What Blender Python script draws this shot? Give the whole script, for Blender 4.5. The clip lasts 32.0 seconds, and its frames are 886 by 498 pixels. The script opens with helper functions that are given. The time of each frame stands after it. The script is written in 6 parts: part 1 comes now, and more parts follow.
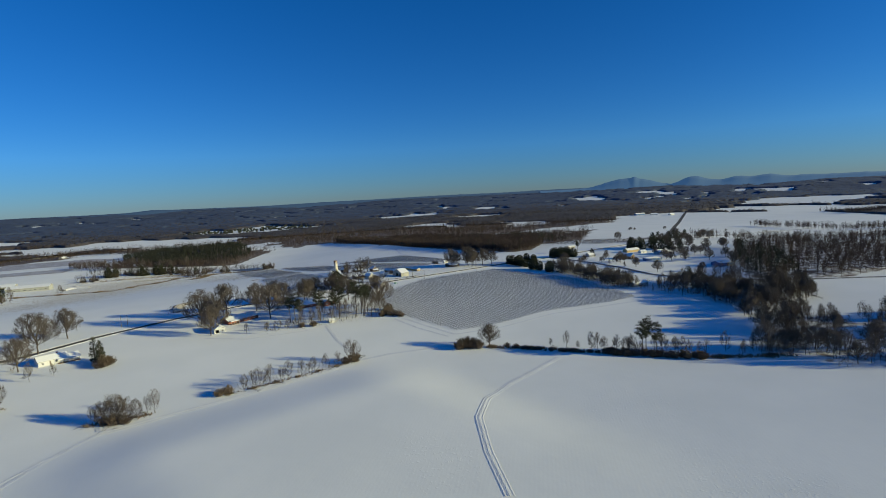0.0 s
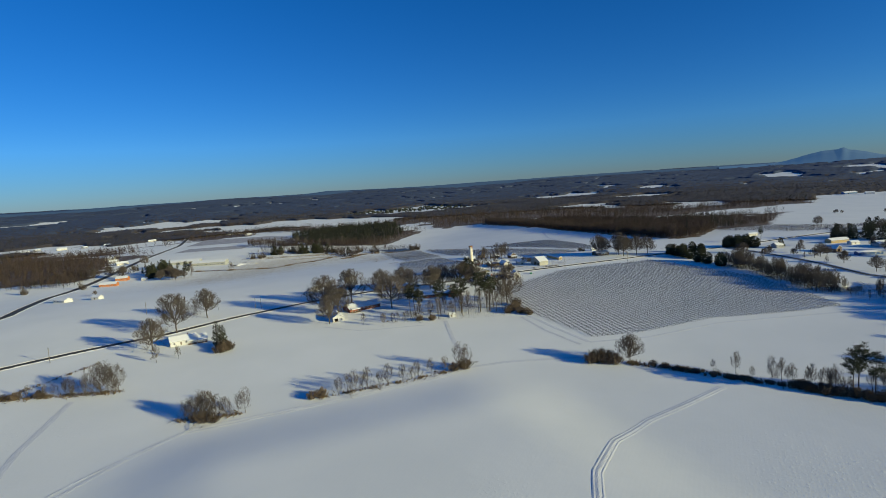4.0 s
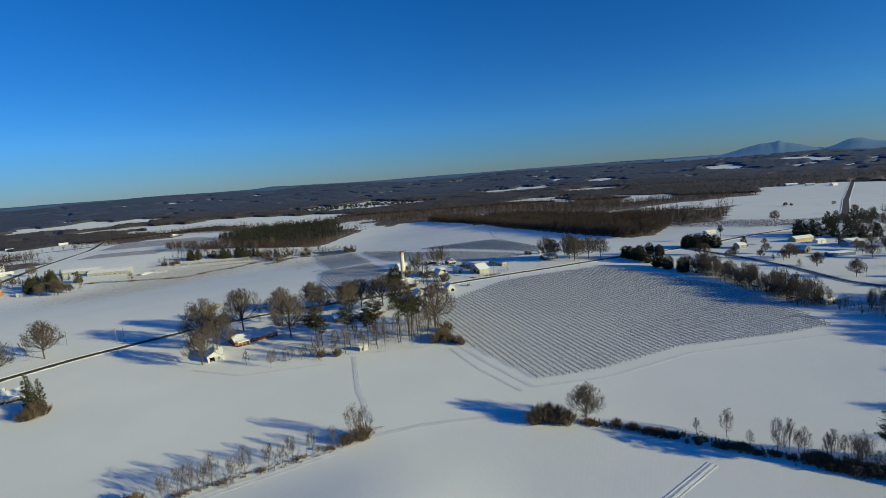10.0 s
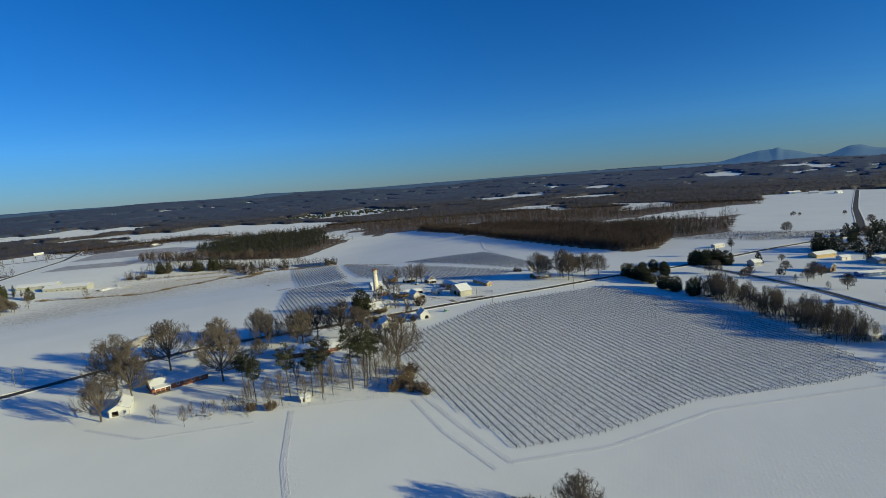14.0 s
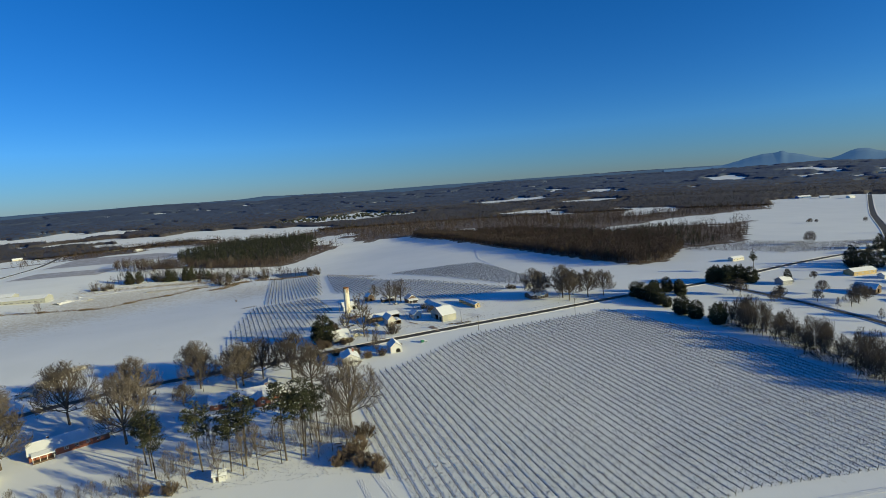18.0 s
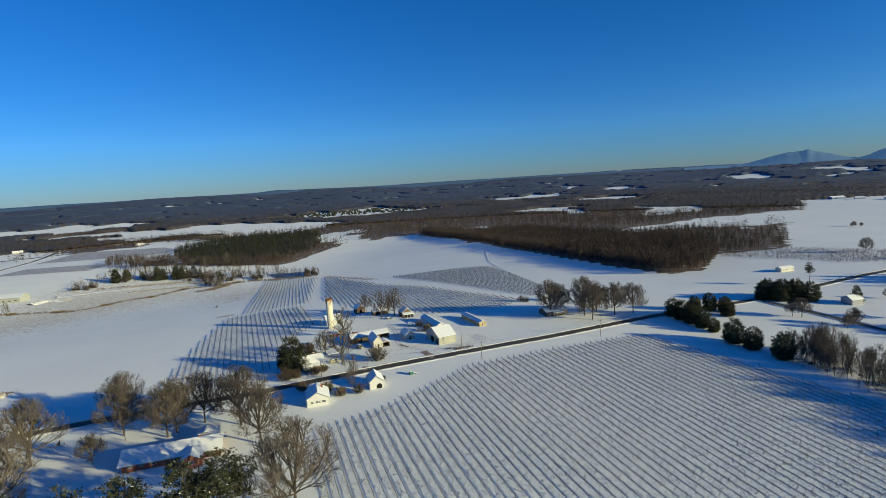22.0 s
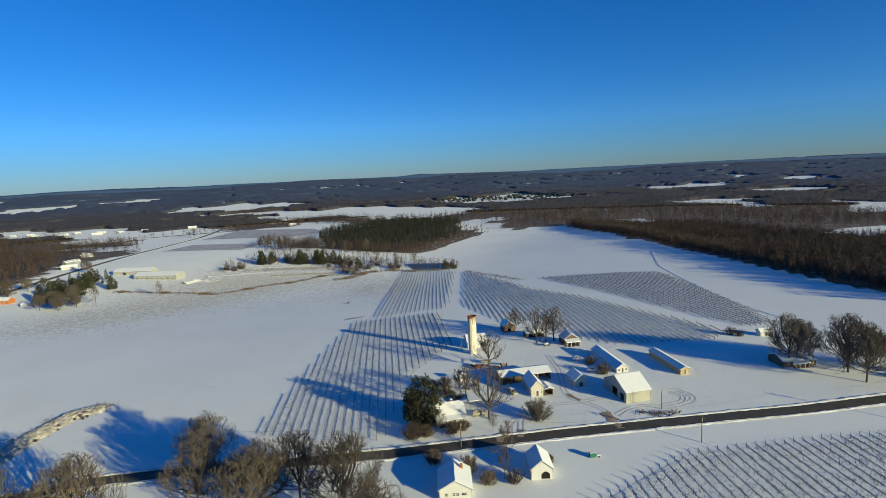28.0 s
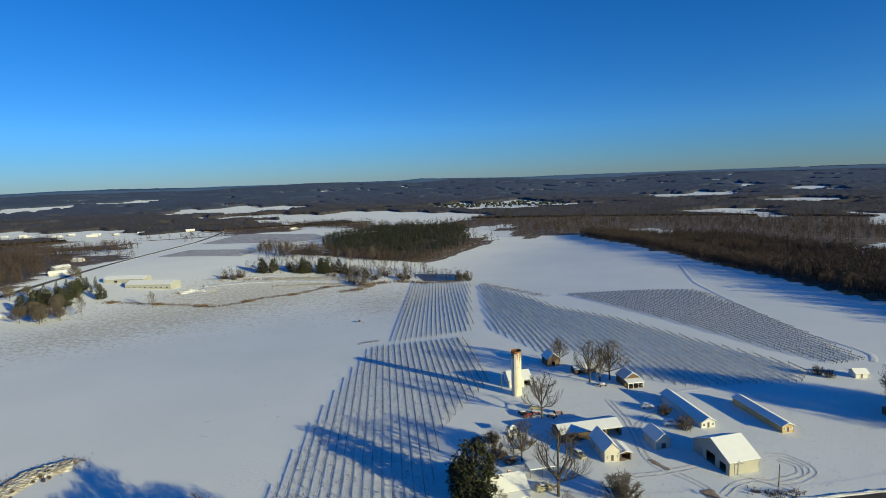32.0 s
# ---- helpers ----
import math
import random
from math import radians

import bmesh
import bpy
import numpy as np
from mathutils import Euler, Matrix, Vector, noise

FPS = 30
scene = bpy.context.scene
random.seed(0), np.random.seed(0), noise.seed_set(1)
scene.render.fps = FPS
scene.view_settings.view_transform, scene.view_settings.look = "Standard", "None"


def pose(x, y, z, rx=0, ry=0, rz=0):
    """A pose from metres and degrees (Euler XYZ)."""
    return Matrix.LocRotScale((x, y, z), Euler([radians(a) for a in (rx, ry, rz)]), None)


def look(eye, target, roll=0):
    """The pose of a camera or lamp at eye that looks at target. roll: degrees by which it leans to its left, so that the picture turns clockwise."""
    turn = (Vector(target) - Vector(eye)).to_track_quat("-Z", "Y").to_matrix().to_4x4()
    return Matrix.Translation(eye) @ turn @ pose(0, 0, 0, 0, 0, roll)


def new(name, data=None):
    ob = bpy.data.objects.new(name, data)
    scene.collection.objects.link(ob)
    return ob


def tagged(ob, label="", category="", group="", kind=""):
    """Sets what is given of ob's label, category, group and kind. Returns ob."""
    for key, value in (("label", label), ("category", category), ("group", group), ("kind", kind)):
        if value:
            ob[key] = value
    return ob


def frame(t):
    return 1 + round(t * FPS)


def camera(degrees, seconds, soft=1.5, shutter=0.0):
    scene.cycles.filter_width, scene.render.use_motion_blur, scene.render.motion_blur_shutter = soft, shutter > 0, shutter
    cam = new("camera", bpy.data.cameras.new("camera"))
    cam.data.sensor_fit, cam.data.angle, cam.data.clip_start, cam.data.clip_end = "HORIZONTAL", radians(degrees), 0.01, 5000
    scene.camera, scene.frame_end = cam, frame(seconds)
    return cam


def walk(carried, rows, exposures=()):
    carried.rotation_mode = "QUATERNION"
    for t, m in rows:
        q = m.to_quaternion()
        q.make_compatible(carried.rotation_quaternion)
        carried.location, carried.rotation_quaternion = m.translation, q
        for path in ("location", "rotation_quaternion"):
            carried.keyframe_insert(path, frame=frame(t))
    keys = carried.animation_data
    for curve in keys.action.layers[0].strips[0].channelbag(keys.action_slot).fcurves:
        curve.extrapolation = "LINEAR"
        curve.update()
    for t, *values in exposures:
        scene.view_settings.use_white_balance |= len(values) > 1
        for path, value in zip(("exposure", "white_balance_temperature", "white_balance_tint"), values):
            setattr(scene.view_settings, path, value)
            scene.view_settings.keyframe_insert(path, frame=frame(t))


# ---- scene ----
cam = camera(78.88, 32.0, soft=0.75)
PATH = [
    (0, pose(-0.25, 78.01, 84.84, 84.22, 3.07, -12.04)),
    (0.5, pose(3.39, 83.15, 84.98, 84.12, 3.14, -8.69)),
    (1, pose(7.49, 88.10, 84.88, 84.22, 3.23, -2.24)),
    (1.5, pose(11.59, 93.57, 85.08, 84.03, 3.25, 0.63)),
    (2, pose(14.76, 99.11, 85.47, 83.80, 3.36, 2.08)),
    (2.5, pose(17.86, 105.02, 85.51, 83.53, 3.38, 2.93)),
    (4.5, pose(27.31, 130.09, 84.76, 82.88, 3.88, 4.92)),
    (5, pose(29.26, 135.93, 84.44, 82.59, 3.97, 2.25)),
    (5.5, pose(30.23, 142.33, 84.57, 82.28, 4.01, -0.47)),
    (6, pose(31.47, 148.56, 84.34, 82.23, 4.11, -0.52)),
    (6.5, pose(33.05, 155.26, 84.39, 82.16, 4.21, -0.22)),
    (7, pose(34.38, 161.71, 84.46, 82.13, 4.29, 0.06)),
    (7.5, pose(35.78, 168.13, 84.45, 82.14, 4.37, 0.13)),
    (8, pose(36.97, 174.57, 84.43, 82.08, 4.35, 0.02)),
    (8.5, pose(38.50, 181.33, 84.70, 82.01, 4.34, 0.21)),
    (9, pose(40.14, 187.89, 84.59, 82.01, 4.29, 0.18)),
    (9.5, pose(41.99, 194.94, 84.65, 82.02, 4.22, -0.02)),
    (10, pose(43.50, 202.04, 84.82, 82.06, 4.18, -0.26)),
    (10.5, pose(45.36, 209.05, 85.00, 82.15, 4.29, -0.32)),
    (11, pose(47.23, 215.89, 85.00, 82.24, 4.33, -0.20)),
    (11.5, pose(49.63, 222.84, 84.70, 82.39, 4.41, -0.11)),
    (12, pose(51.87, 229.83, 84.56, 82.50, 4.38, -0.27)),
    (12.5, pose(53.62, 236.44, 84.53, 82.61, 4.31, -0.43)),
    (13, pose(55.90, 243.29, 84.49, 82.68, 4.25, -0.44)),
    (13.5, pose(57.74, 249.86, 84.54, 82.73, 4.23, -0.49)),
    (14, pose(59.65, 256.82, 84.70, 82.76, 4.15, -0.49)),
    (14.5, pose(61.46, 263.81, 84.68, 82.80, 4.09, -0.49)),
    (16.5, pose(68.37, 291.16, 85.69, 82.96, 4.04, -0.36)),
    (17, pose(70.19, 298.78, 85.67, 82.99, 4.07, -0.33)),
    (17.5, pose(71.70, 306.10, 85.44, 83.05, 4.05, -0.35)),
    (18, pose(73.73, 313.69, 85.40, 83.06, 4.03, -0.37)),
    (18.5, pose(75.58, 320.73, 85.25, 83.09, 3.97, -0.42)),
    (19, pose(77.21, 327.93, 85.01, 83.11, 4.02, -0.38)),
    (19.5, pose(78.49, 335.01, 85.06, 83.03, 3.85, -0.26)),
    (20, pose(79.69, 342.84, 84.96, 82.96, 3.80, -0.17)),
    (20.5, pose(80.78, 349.94, 84.73, 82.90, 3.71, 0.08)),
    (21, pose(81.54, 357.57, 84.44, 82.84, 3.56, 0.39)),
    (21.5, pose(82.12, 364.53, 84.08, 82.80, 3.45, 0.80)),
    (22, pose(82.17, 371.47, 84.23, 82.72, 3.40, 1.22)),
    (22.5, pose(81.72, 378.07, 84.30, 82.62, 3.29, 1.95)),
    (23, pose(81.38, 384.74, 84.32, 82.53, 3.21, 2.11)),
    (23.5, pose(80.25, 391.64, 84.30, 82.40, 3.12, 1.81)),
    (24, pose(78.98, 397.76, 84.55, 82.28, 2.99, 1.55)),
    (24.5, pose(77.67, 404.59, 84.59, 82.18, 2.85, 1.34)),
    (26.5, pose(69.11, 429.71, 84.65, 81.89, 2.48, 3.86)),
    (27, pose(66.77, 435.13, 84.79, 82.07, 2.68, 10.73)),
    (27.5, pose(64.15, 440.62, 85.05, 82.05, 2.72, 14.53)),
    (28, pose(60.65, 445.70, 85.17, 81.94, 2.70, 15.91)),
    (28.5, pose(57.67, 451.57, 84.98, 81.88, 2.92, 17.32)),
    (29, pose(53.82, 456.50, 84.78, 81.81, 2.91, 18.05)),
    (29.5, pose(49.44, 461.00, 84.82, 81.75, 2.87, 18.20)),
    (30, pose(45.54, 465.58, 84.94, 81.66, 2.85, 18.25)),
    (30.5, pose(41.08, 470.24, 85.19, 81.67, 2.85, 17.82)),
    (31, pose(37.55, 474.18, 85.75, 81.76, 2.62, 17.06)),
    (31.5, pose(35.06, 477.43, 86.40, 82.07, 2.32, 16.08)),
    (32, pose(33.74, 480.00, 86.88, 82.42, 1.92, 15.87)),
]
walk(cam, PATH, [(0.0, -0.09, 6500, 10), (8.0, -0.09, 6500, 10), (14.0, -0.07, 6500, 10), (18.0, 0.05, 6600, 10), (24.0, 0.12, 6650, 10), (32.0, 0.12, 6650, 10)])

# ---- light ----
SUN_AZ, SUN_EL = math.atan2(-0.41, 0.91), radians(13.0)
to_sun = Vector((math.cos(SUN_AZ) * math.cos(SUN_EL), math.sin(SUN_AZ) * math.cos(SUN_EL), math.sin(SUN_EL)))
sun = new("sun", bpy.data.lights.new("sun", "SUN"))
sun.data.energy, sun.data.angle, sun.data.color = 5.0, radians(0.55), (1.0, 0.945, 0.53)
sun.matrix_world = look(to_sun * 100, (0, 0, 0))
world = bpy.data.worlds.new("sky")
scene.world = world
world.use_nodes = True
wn, wl = world.node_tree.nodes, world.node_tree.links
sky = wn.new("ShaderNodeTexSky")
sky.sky_type, sky.sun_disc = "NISHITA", False
sky.sun_elevation, sky.sun_rotation = SUN_EL, math.pi / 2 - SUN_AZ
sky.altitude, sky.air_density, sky.dust_density, sky.ozone_density = 2000, 1.0, 0.0, 5.0
vivid = wn.new("ShaderNodeHueSaturation")
vivid.inputs["Saturation"].default_value = 1.12
wl.new(sky.outputs[0], vivid.inputs["Color"])
clear = wn.new("ShaderNodeMix")
clear.data_type, clear.blend_type = "RGBA", "MULTIPLY"
clear.inputs["Factor"].default_value = 1.0
coords, split, climb, tint = wn.new("ShaderNodeTexCoord"), wn.new("ShaderNodeSeparateXYZ"), wn.new("ShaderNodeMapRange"), wn.new("ShaderNodeValToRGB")
climb.inputs["From Max"].default_value = 0.42
tint.color_ramp.elements[0].color, tint.color_ramp.elements[1].color = (0.33, 0.42, 0.54, 1), (0.11, 0.7, 0.96, 1)
low = tint.color_ramp.elements.new(0.2)
low.color = (0.42, 0.66, 0.85, 1)
wl.new(coords.outputs["Generated"], split.inputs[0])
wl.new(split.outputs["Z"], climb.inputs["Value"])
wl.new(climb.outputs[0], tint.inputs[0])
wl.new(tint.outputs[0], clear.inputs["B"])
wl.new(vivid.outputs[0], clear.inputs["A"])
wl.new(clear.outputs["Result"], wn["Background"].inputs["Color"])
wn["Background"].inputs["Strength"].default_value = 0.135

# ---- materials ----
def material(name, base, rough=0.9, metal=0.0, vary=0.25, scale=1.0, bump=0.2, second=None, island=0.0, obj=0.0, spec=0.3):
    """Base colour with two scales of variation and a fine relief, in metres."""
    m = bpy.data.materials.new(name)
    m.use_nodes = True
    n, l = m.node_tree.nodes, m.node_tree.links
    bsdf = n["Principled BSDF"]
    co = n.new("ShaderNodeTexCoord")
    fine, broad = n.new("ShaderNodeTexNoise"), n.new("ShaderNodeTexNoise")
    fine.inputs["Scale"].default_value, broad.inputs["Scale"].default_value = 4.0 * scale, 0.35 * scale
    fine.inputs["Detail"].default_value, broad.inputs["Detail"].default_value = 4, 3
    l.new(co.outputs["Object"], fine.inputs["Vector"])
    l.new(co.outputs["Object"], broad.inputs["Vector"])
    mix = n.new("ShaderNodeMix")
    mix.data_type = "RGBA"
    dark = [c * (1 - vary) for c in base]
    mix.inputs["A"].default_value = (*(second or dark), 1)
    mix.inputs["B"].default_value = (*base, 1)
    add = n.new("ShaderNodeMath")
    add.operation = "ADD"
    l.new(fine.outputs[0], add.inputs[0])
    l.new(broad.outputs[0], add.inputs[1])
    ramp = n.new("ShaderNodeMapRange")
    ramp.inputs["From Min"].default_value, ramp.inputs["From Max"].default_value = 0.7, 1.25
    l.new(add.outputs[0], ramp.inputs["Value"])
    l.new(ramp.outputs[0], mix.inputs["Factor"])
    out = mix.outputs["Result"]
    if island or obj:
        hsv = n.new("ShaderNodeHueSaturation")
        rnd = n.new("ShaderNodeNewGeometry") if island else n.new("ShaderNodeObjectInfo")
        rng = n.new("ShaderNodeMapRange")
        amount = island or obj
        rng.inputs["To Min"].default_value, rng.inputs["To Max"].default_value = 1 - amount, 1 + amount
        l.new(rnd.outputs["Random Per Island" if island else "Random"], rng.inputs["Value"])
        l.new(rng.outputs[0], hsv.inputs["Value"])
        l.new(out, hsv.inputs["Color"])
        out = hsv.outputs[0]
    l.new(out, bsdf.inputs["Base Color"])
    bsdf.inputs["Roughness"].default_value, bsdf.inputs["Metallic"].default_value = rough, metal
    bsdf.inputs["Specular IOR Level"].default_value = spec
    if bump:
        b = n.new("ShaderNodeBump")
        b.inputs["Strength"].default_value, b.inputs["Distance"].default_value = bump, 0.05
        l.new(fine.outputs[0], b.inputs["Height"])
        l.new(b.outputs[0], bsdf.inputs["Normal"])
    return m


SNOW = (0.86, 0.86, 0.85)
M = {
    "snow": material("snow_cover", SNOW, 0.75, vary=0.05, bump=0.3),
    "roof_snow": material("roof_snow", (0.88, 0.88, 0.87), 0.7, vary=0.06, bump=0.15),
    "berm": material("ploughed_snow", (0.8, 0.8, 0.82), 0.85, vary=0.25, bump=0.8, second=(0.5, 0.47, 0.43)),
    "rut": material("rutted_snow", (0.82, 0.82, 0.82), 0.85, vary=0.14, scale=0.5, bump=1.0),
    "mud": material("muddy_track", (0.27, 0.17, 0.1), 0.9, second=(0.5, 0.42, 0.34), scale=0.7, bump=0.7),
    "asphalt": material("asphalt", (0.1, 0.086, 0.072), 0.8, second=(0.055, 0.05, 0.045), scale=0.5, bump=0.3),
    "bark": material("bark", (0.125, 0.1, 0.08), 0.95, vary=0.4, bump=0.5),
    "twig": material("twigs", (0.15, 0.122, 0.102), 0.95, vary=0.4, bump=0, obj=0.3),
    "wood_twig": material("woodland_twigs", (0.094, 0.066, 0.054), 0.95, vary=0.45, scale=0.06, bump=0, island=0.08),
    # next two: same woods, greyer then bluer, distance haze painted into the colour
    "far_twig": material("faintly_hazed_woodland", (0.084, 0.074, 0.078), 0.95, vary=0.4, scale=0.02, bump=0, island=0.12),
    "hazed_twig": material("blue_hazed_woodland", (0.066, 0.09, 0.145), 0.95, vary=0.3, scale=0.01, bump=0, island=0.1),
    "needle": material("pine_needles", (0.05, 0.054, 0.027), 0.85, vary=0.5, bump=0, obj=0.3),
    "needle_mass": material("pine_wood_needles", (0.042, 0.046, 0.03), 0.85, vary=0.5, scale=0.3, bump=0, island=0.4),
    "frosted": material("snowy_needles", (0.55, 0.57, 0.56), 0.8, vary=0.4, bump=0),
    "shrub": material("brown_shrub", (0.16, 0.115, 0.08), 0.95, vary=0.4, bump=0, obj=0.3),
    "cane": material("vine_canes", (0.11, 0.09, 0.078), 0.95, second=(0.62, 0.62, 0.62), scale=1.2, bump=0, island=0.35),
    "post": material("weathered_post", (0.2, 0.165, 0.13), 0.9, vary=0.4, bump=0.3),
    "white": material("white_paint", (0.66, 0.65, 0.62), 0.6, vary=0.12, bump=0.1),
    "cream": material("cream_siding", (0.6, 0.56, 0.48), 0.65, vary=0.15, bump=0.15),
    "tan": material("tan_metal_siding", (0.43, 0.41, 0.34), 0.5, vary=0.15, bump=0.1),
    "putty": material("putty_metal_siding", (0.4, 0.4, 0.36), 0.55, vary=0.15, bump=0.1),
    "yellow": material("yellow_boards", (0.52, 0.37, 0.18), 0.7, vary=0.2, bump=0.2),
    "brown": material("brown_boards", (0.16, 0.11, 0.08), 0.85, vary=0.4, bump=0.4),
    "brick": material("brick_wall", (0.3, 0.11, 0.07), 0.85, vary=0.3, scale=3, bump=0.4),
    "orange": material("orange_brick", (0.55, 0.2, 0.08), 0.85, vary=0.25, scale=3, bump=0.3),
    "blue": material("blue_metal", (0.07, 0.14, 0.3), 0.5, vary=0.2),
    "grey": material("grey_siding", (0.35, 0.35, 0.36), 0.7, vary=0.2),
    "dark": material("dark_opening", (0.015, 0.014, 0.013), 0.9, vary=0.2),
    "trim": material("trim_paint", (0.75, 0.74, 0.72), 0.6, vary=0.08),
    "silo": material("silo_concrete", (0.76, 0.71, 0.6), 0.85, vary=0.2, second=(0.6, 0.52, 0.4), bump=0.3),
    "rust": material("rusted_steel", (0.34, 0.15, 0.06), 0.8, metal=0.2, vary=0.5),
    "metal": material("galvanised_steel", (0.45, 0.46, 0.48), 0.4, metal=0.8, vary=0.2),
    "rubber": material("tyre_rubber", (0.02, 0.02, 0.02), 0.85, vary=0.2),
    "car_white": material("white_car_paint", (0.75, 0.76, 0.78), 0.3, vary=0.03, bump=0, spec=0.6),
    "car_red": material("red_paint", (0.26, 0.05, 0.035), 0.4, vary=0.2, bump=0),
    "car_tan": material("tan_car_paint", (0.35, 0.32, 0.24), 0.4, vary=0.1, bump=0),
    "green": material("green_paint", (0.03, 0.16, 0.1), 0.5, vary=0.2),
    # backdrop slopes: blue haze of distance put into the base colour
    "haze": material("hazed_forested_slope", (0.05, 0.09, 0.14), 1.0, vary=0.1, scale=0.01, bump=0),
    "ridge": material("hazed_forested_ridge", (0.04, 0.07, 0.11), 1.0, vary=0.15, scale=0.01, bump=0),
    "weeds": material("snowy_weeds", (0.66, 0.62, 0.54), 0.95, second=(0.32, 0.25, 0.17), scale=1.2, bump=0.9),
    "straw": material("dead_weeds", (0.24, 0.17, 0.1), 0.95, vary=0.4, bump=0, island=0.35),
    "rut_dirt": material("dirty_ruts", (0.82, 0.81, 0.8), 0.9, second=(0.6, 0.55, 0.5), scale=0.8, bump=0.8),
    "pond": material("frozen_pond", (0.1, 0.08, 0.07), 0.3, vary=0.3),
    "fallow": material("bare_field_through_snow", (0.36, 0.31, 0.28), 0.9, second=(0.7, 0.68, 0.68), scale=0.3),
}
glass = bpy.data.materials.new("window_glass")
glass.use_nodes = True
glass.node_tree.nodes["Principled BSDF"].inputs["Base Color"].default_value = (0.03, 0.035, 0.045, 1)
glass.node_tree.nodes["Principled BSDF"].inputs["Roughness"].default_value = 0.08
M["glass"] = glass

# blue glow on the backdrop slopes stands in for hazy air
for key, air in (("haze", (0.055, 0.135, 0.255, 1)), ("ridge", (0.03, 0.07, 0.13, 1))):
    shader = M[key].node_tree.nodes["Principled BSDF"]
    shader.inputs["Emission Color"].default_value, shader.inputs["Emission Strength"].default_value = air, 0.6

# ---- lie of the land ----
HILLS = [(x, y) for y in (150, 360, 560, 760, 1000, 1280) for x in (-330, -130, 60, 240, 450) if not (y in (150, 1280) and abs(x) > 400)]
SWELL = [-4.4, 0.1, 6.7, 0.4, 2.3, 6.1, -7.1, -3.2, 7.5, 13.2, -2.3, 8.9, 3.3, 0.1, -10.6, 6.9, 3.7, 2.3, 8.5, -1.8, -11.3, -1.7, 1.3, 2.0, -3.9, -15.2, 2.3, 6.0]
HX, HY = np.array(HILLS, float).T
HA = np.array(SWELL)


def ease(t):
    t = np.clip(t, 0, 1)
    return t * t * (3 - 2 * t)


def land(x, y):
    """Height of the ground, for arrays."""
    x, y = np.atleast_1d(np.asarray(x, float)), np.atleast_1d(np.asarray(y, float))
    z = np.full(x.shape, -12.0)
    for hx, hy, a in zip(HX, HY, HA):
        z += a * np.exp(-((x - hx) ** 2 + (y - hy) ** 2) / 45000.0)
    d, along = (x + 99) * 0.512 - (y - 321) * 0.859, (x + 99) * 0.859 + (y - 321) * 0.512
    z += 4.0 * ease(d / 52) * (1 - ease((d - 75) / 150)) * ease((along + 40) / 50) * (1 - ease((along - 105) / 50))
    d, along = (x - 228) * 0.93 + (y - 862) * 0.367, (y - 862) * 0.93 - (x - 228) * 0.367
    z -= 13 * ease((d - 4) / 70) * (1 - ease((d - 130) / 140)) * ease((along - 90) / 220) * (1 - ease((along - 620) / 200))
    r = np.hypot(x - 50, y - 450)
    w = ease((r - 700) / 700)
    roll = 9 * np.sin(x / 310 + 1.3 * np.sin(y / 420)) * np.cos(y / 370 + x / 900)
    return z * (1 - w) + (-28 + ease((r - 2400) / 2500) * 89 + roll * ease((r - 1500) / 900)) * w


def z_at(x, y):
    return float(land(x, y)[0])


def inside(x, y, poly):
    """Which of the points lie in the polygon."""
    hit = np.zeros(np.shape(x), bool)
    for (x0, y0), (x1, y1) in zip(poly, poly[1:] + poly[:1]):
        hit ^= ((y0 > y) != (y1 > y)) & (x < (x1 - x0) * (y - y0) / ((y1 - y0) or 1e-9) + x0)
    return hit


# ---- builders ----
def mesh_of(name, verts, faces, mat):
    me = bpy.data.meshes.new(name)
    me.from_pydata([tuple(v) for v in verts], [], [tuple(f) for f in faces])
    me.materials.append(M[mat] if isinstance(mat, str) else mat)
    me.update()
    return me


def part(name, me, parent=None, at=None, label=""):
    ob = new(name, me)
    if parent:
        ob.parent = parent
    if at is not None:
        ob.matrix_basis = at
    return tagged(ob, label)


def thing(name, x, y, rz=0.0, z=None, label="", category="", group="", size=1.0):
    """An empty at a thing's base, on the ground."""
    ob = new(name)
    ob.matrix_basis = pose(x, y, z_at(x, y) if z is None else z, 0, 0, rz) @ Matrix.Diagonal((size, size, size, 1))
    return tagged(ob, label, category, group)


class Shape:
    """Boxes, prisms and tubes gathered into one mesh."""

    def __init__(self):
        self.v, self.f = [], []

    def add(self, verts, faces):
        k = len(self.v)
        self.v += [tuple(v) for v in verts]
        self.f += [tuple(i + k for i in f) for f in faces]
        return self

    def box(self, x0, y0, z0, x1, y1, z1):
        return self.add([(x0, y0, z0), (x1, y0, z0), (x1, y1, z0), (x0, y1, z0), (x0, y0, z1), (x1, y0, z1), (x1, y1, z1), (x0, y1, z1)],
                        [(0, 3, 2, 1), (4, 5, 6, 7), (0, 1, 5, 4), (1, 2, 6, 5), (2, 3, 7, 6), (3, 0, 4, 7)])

    def tube(self, a, b, ra, rb, n=4, cap=False):
        a, b = Vector(a), Vector(b)
        d = (b - a).normalized()
        u = d.orthogonal().normalized()
        w = d.cross(u)
        vs = [c + (u * math.cos(i * 2 * math.pi / n) + w * math.sin(i * 2 * math.pi / n)) * r for c, r in ((a, ra), (b, rb)) for i in range(n)]
        fs = [(i, (i + 1) % n, n + (i + 1) % n, n + i) for i in range(n)]
        if cap:
            fs += [tuple(range(n, 2 * n)), tuple(reversed(range(n)))]
        return self.add(vs, fs)

    def make(self, name, mat):
        return mesh_of(name, self.v, self.f, mat)


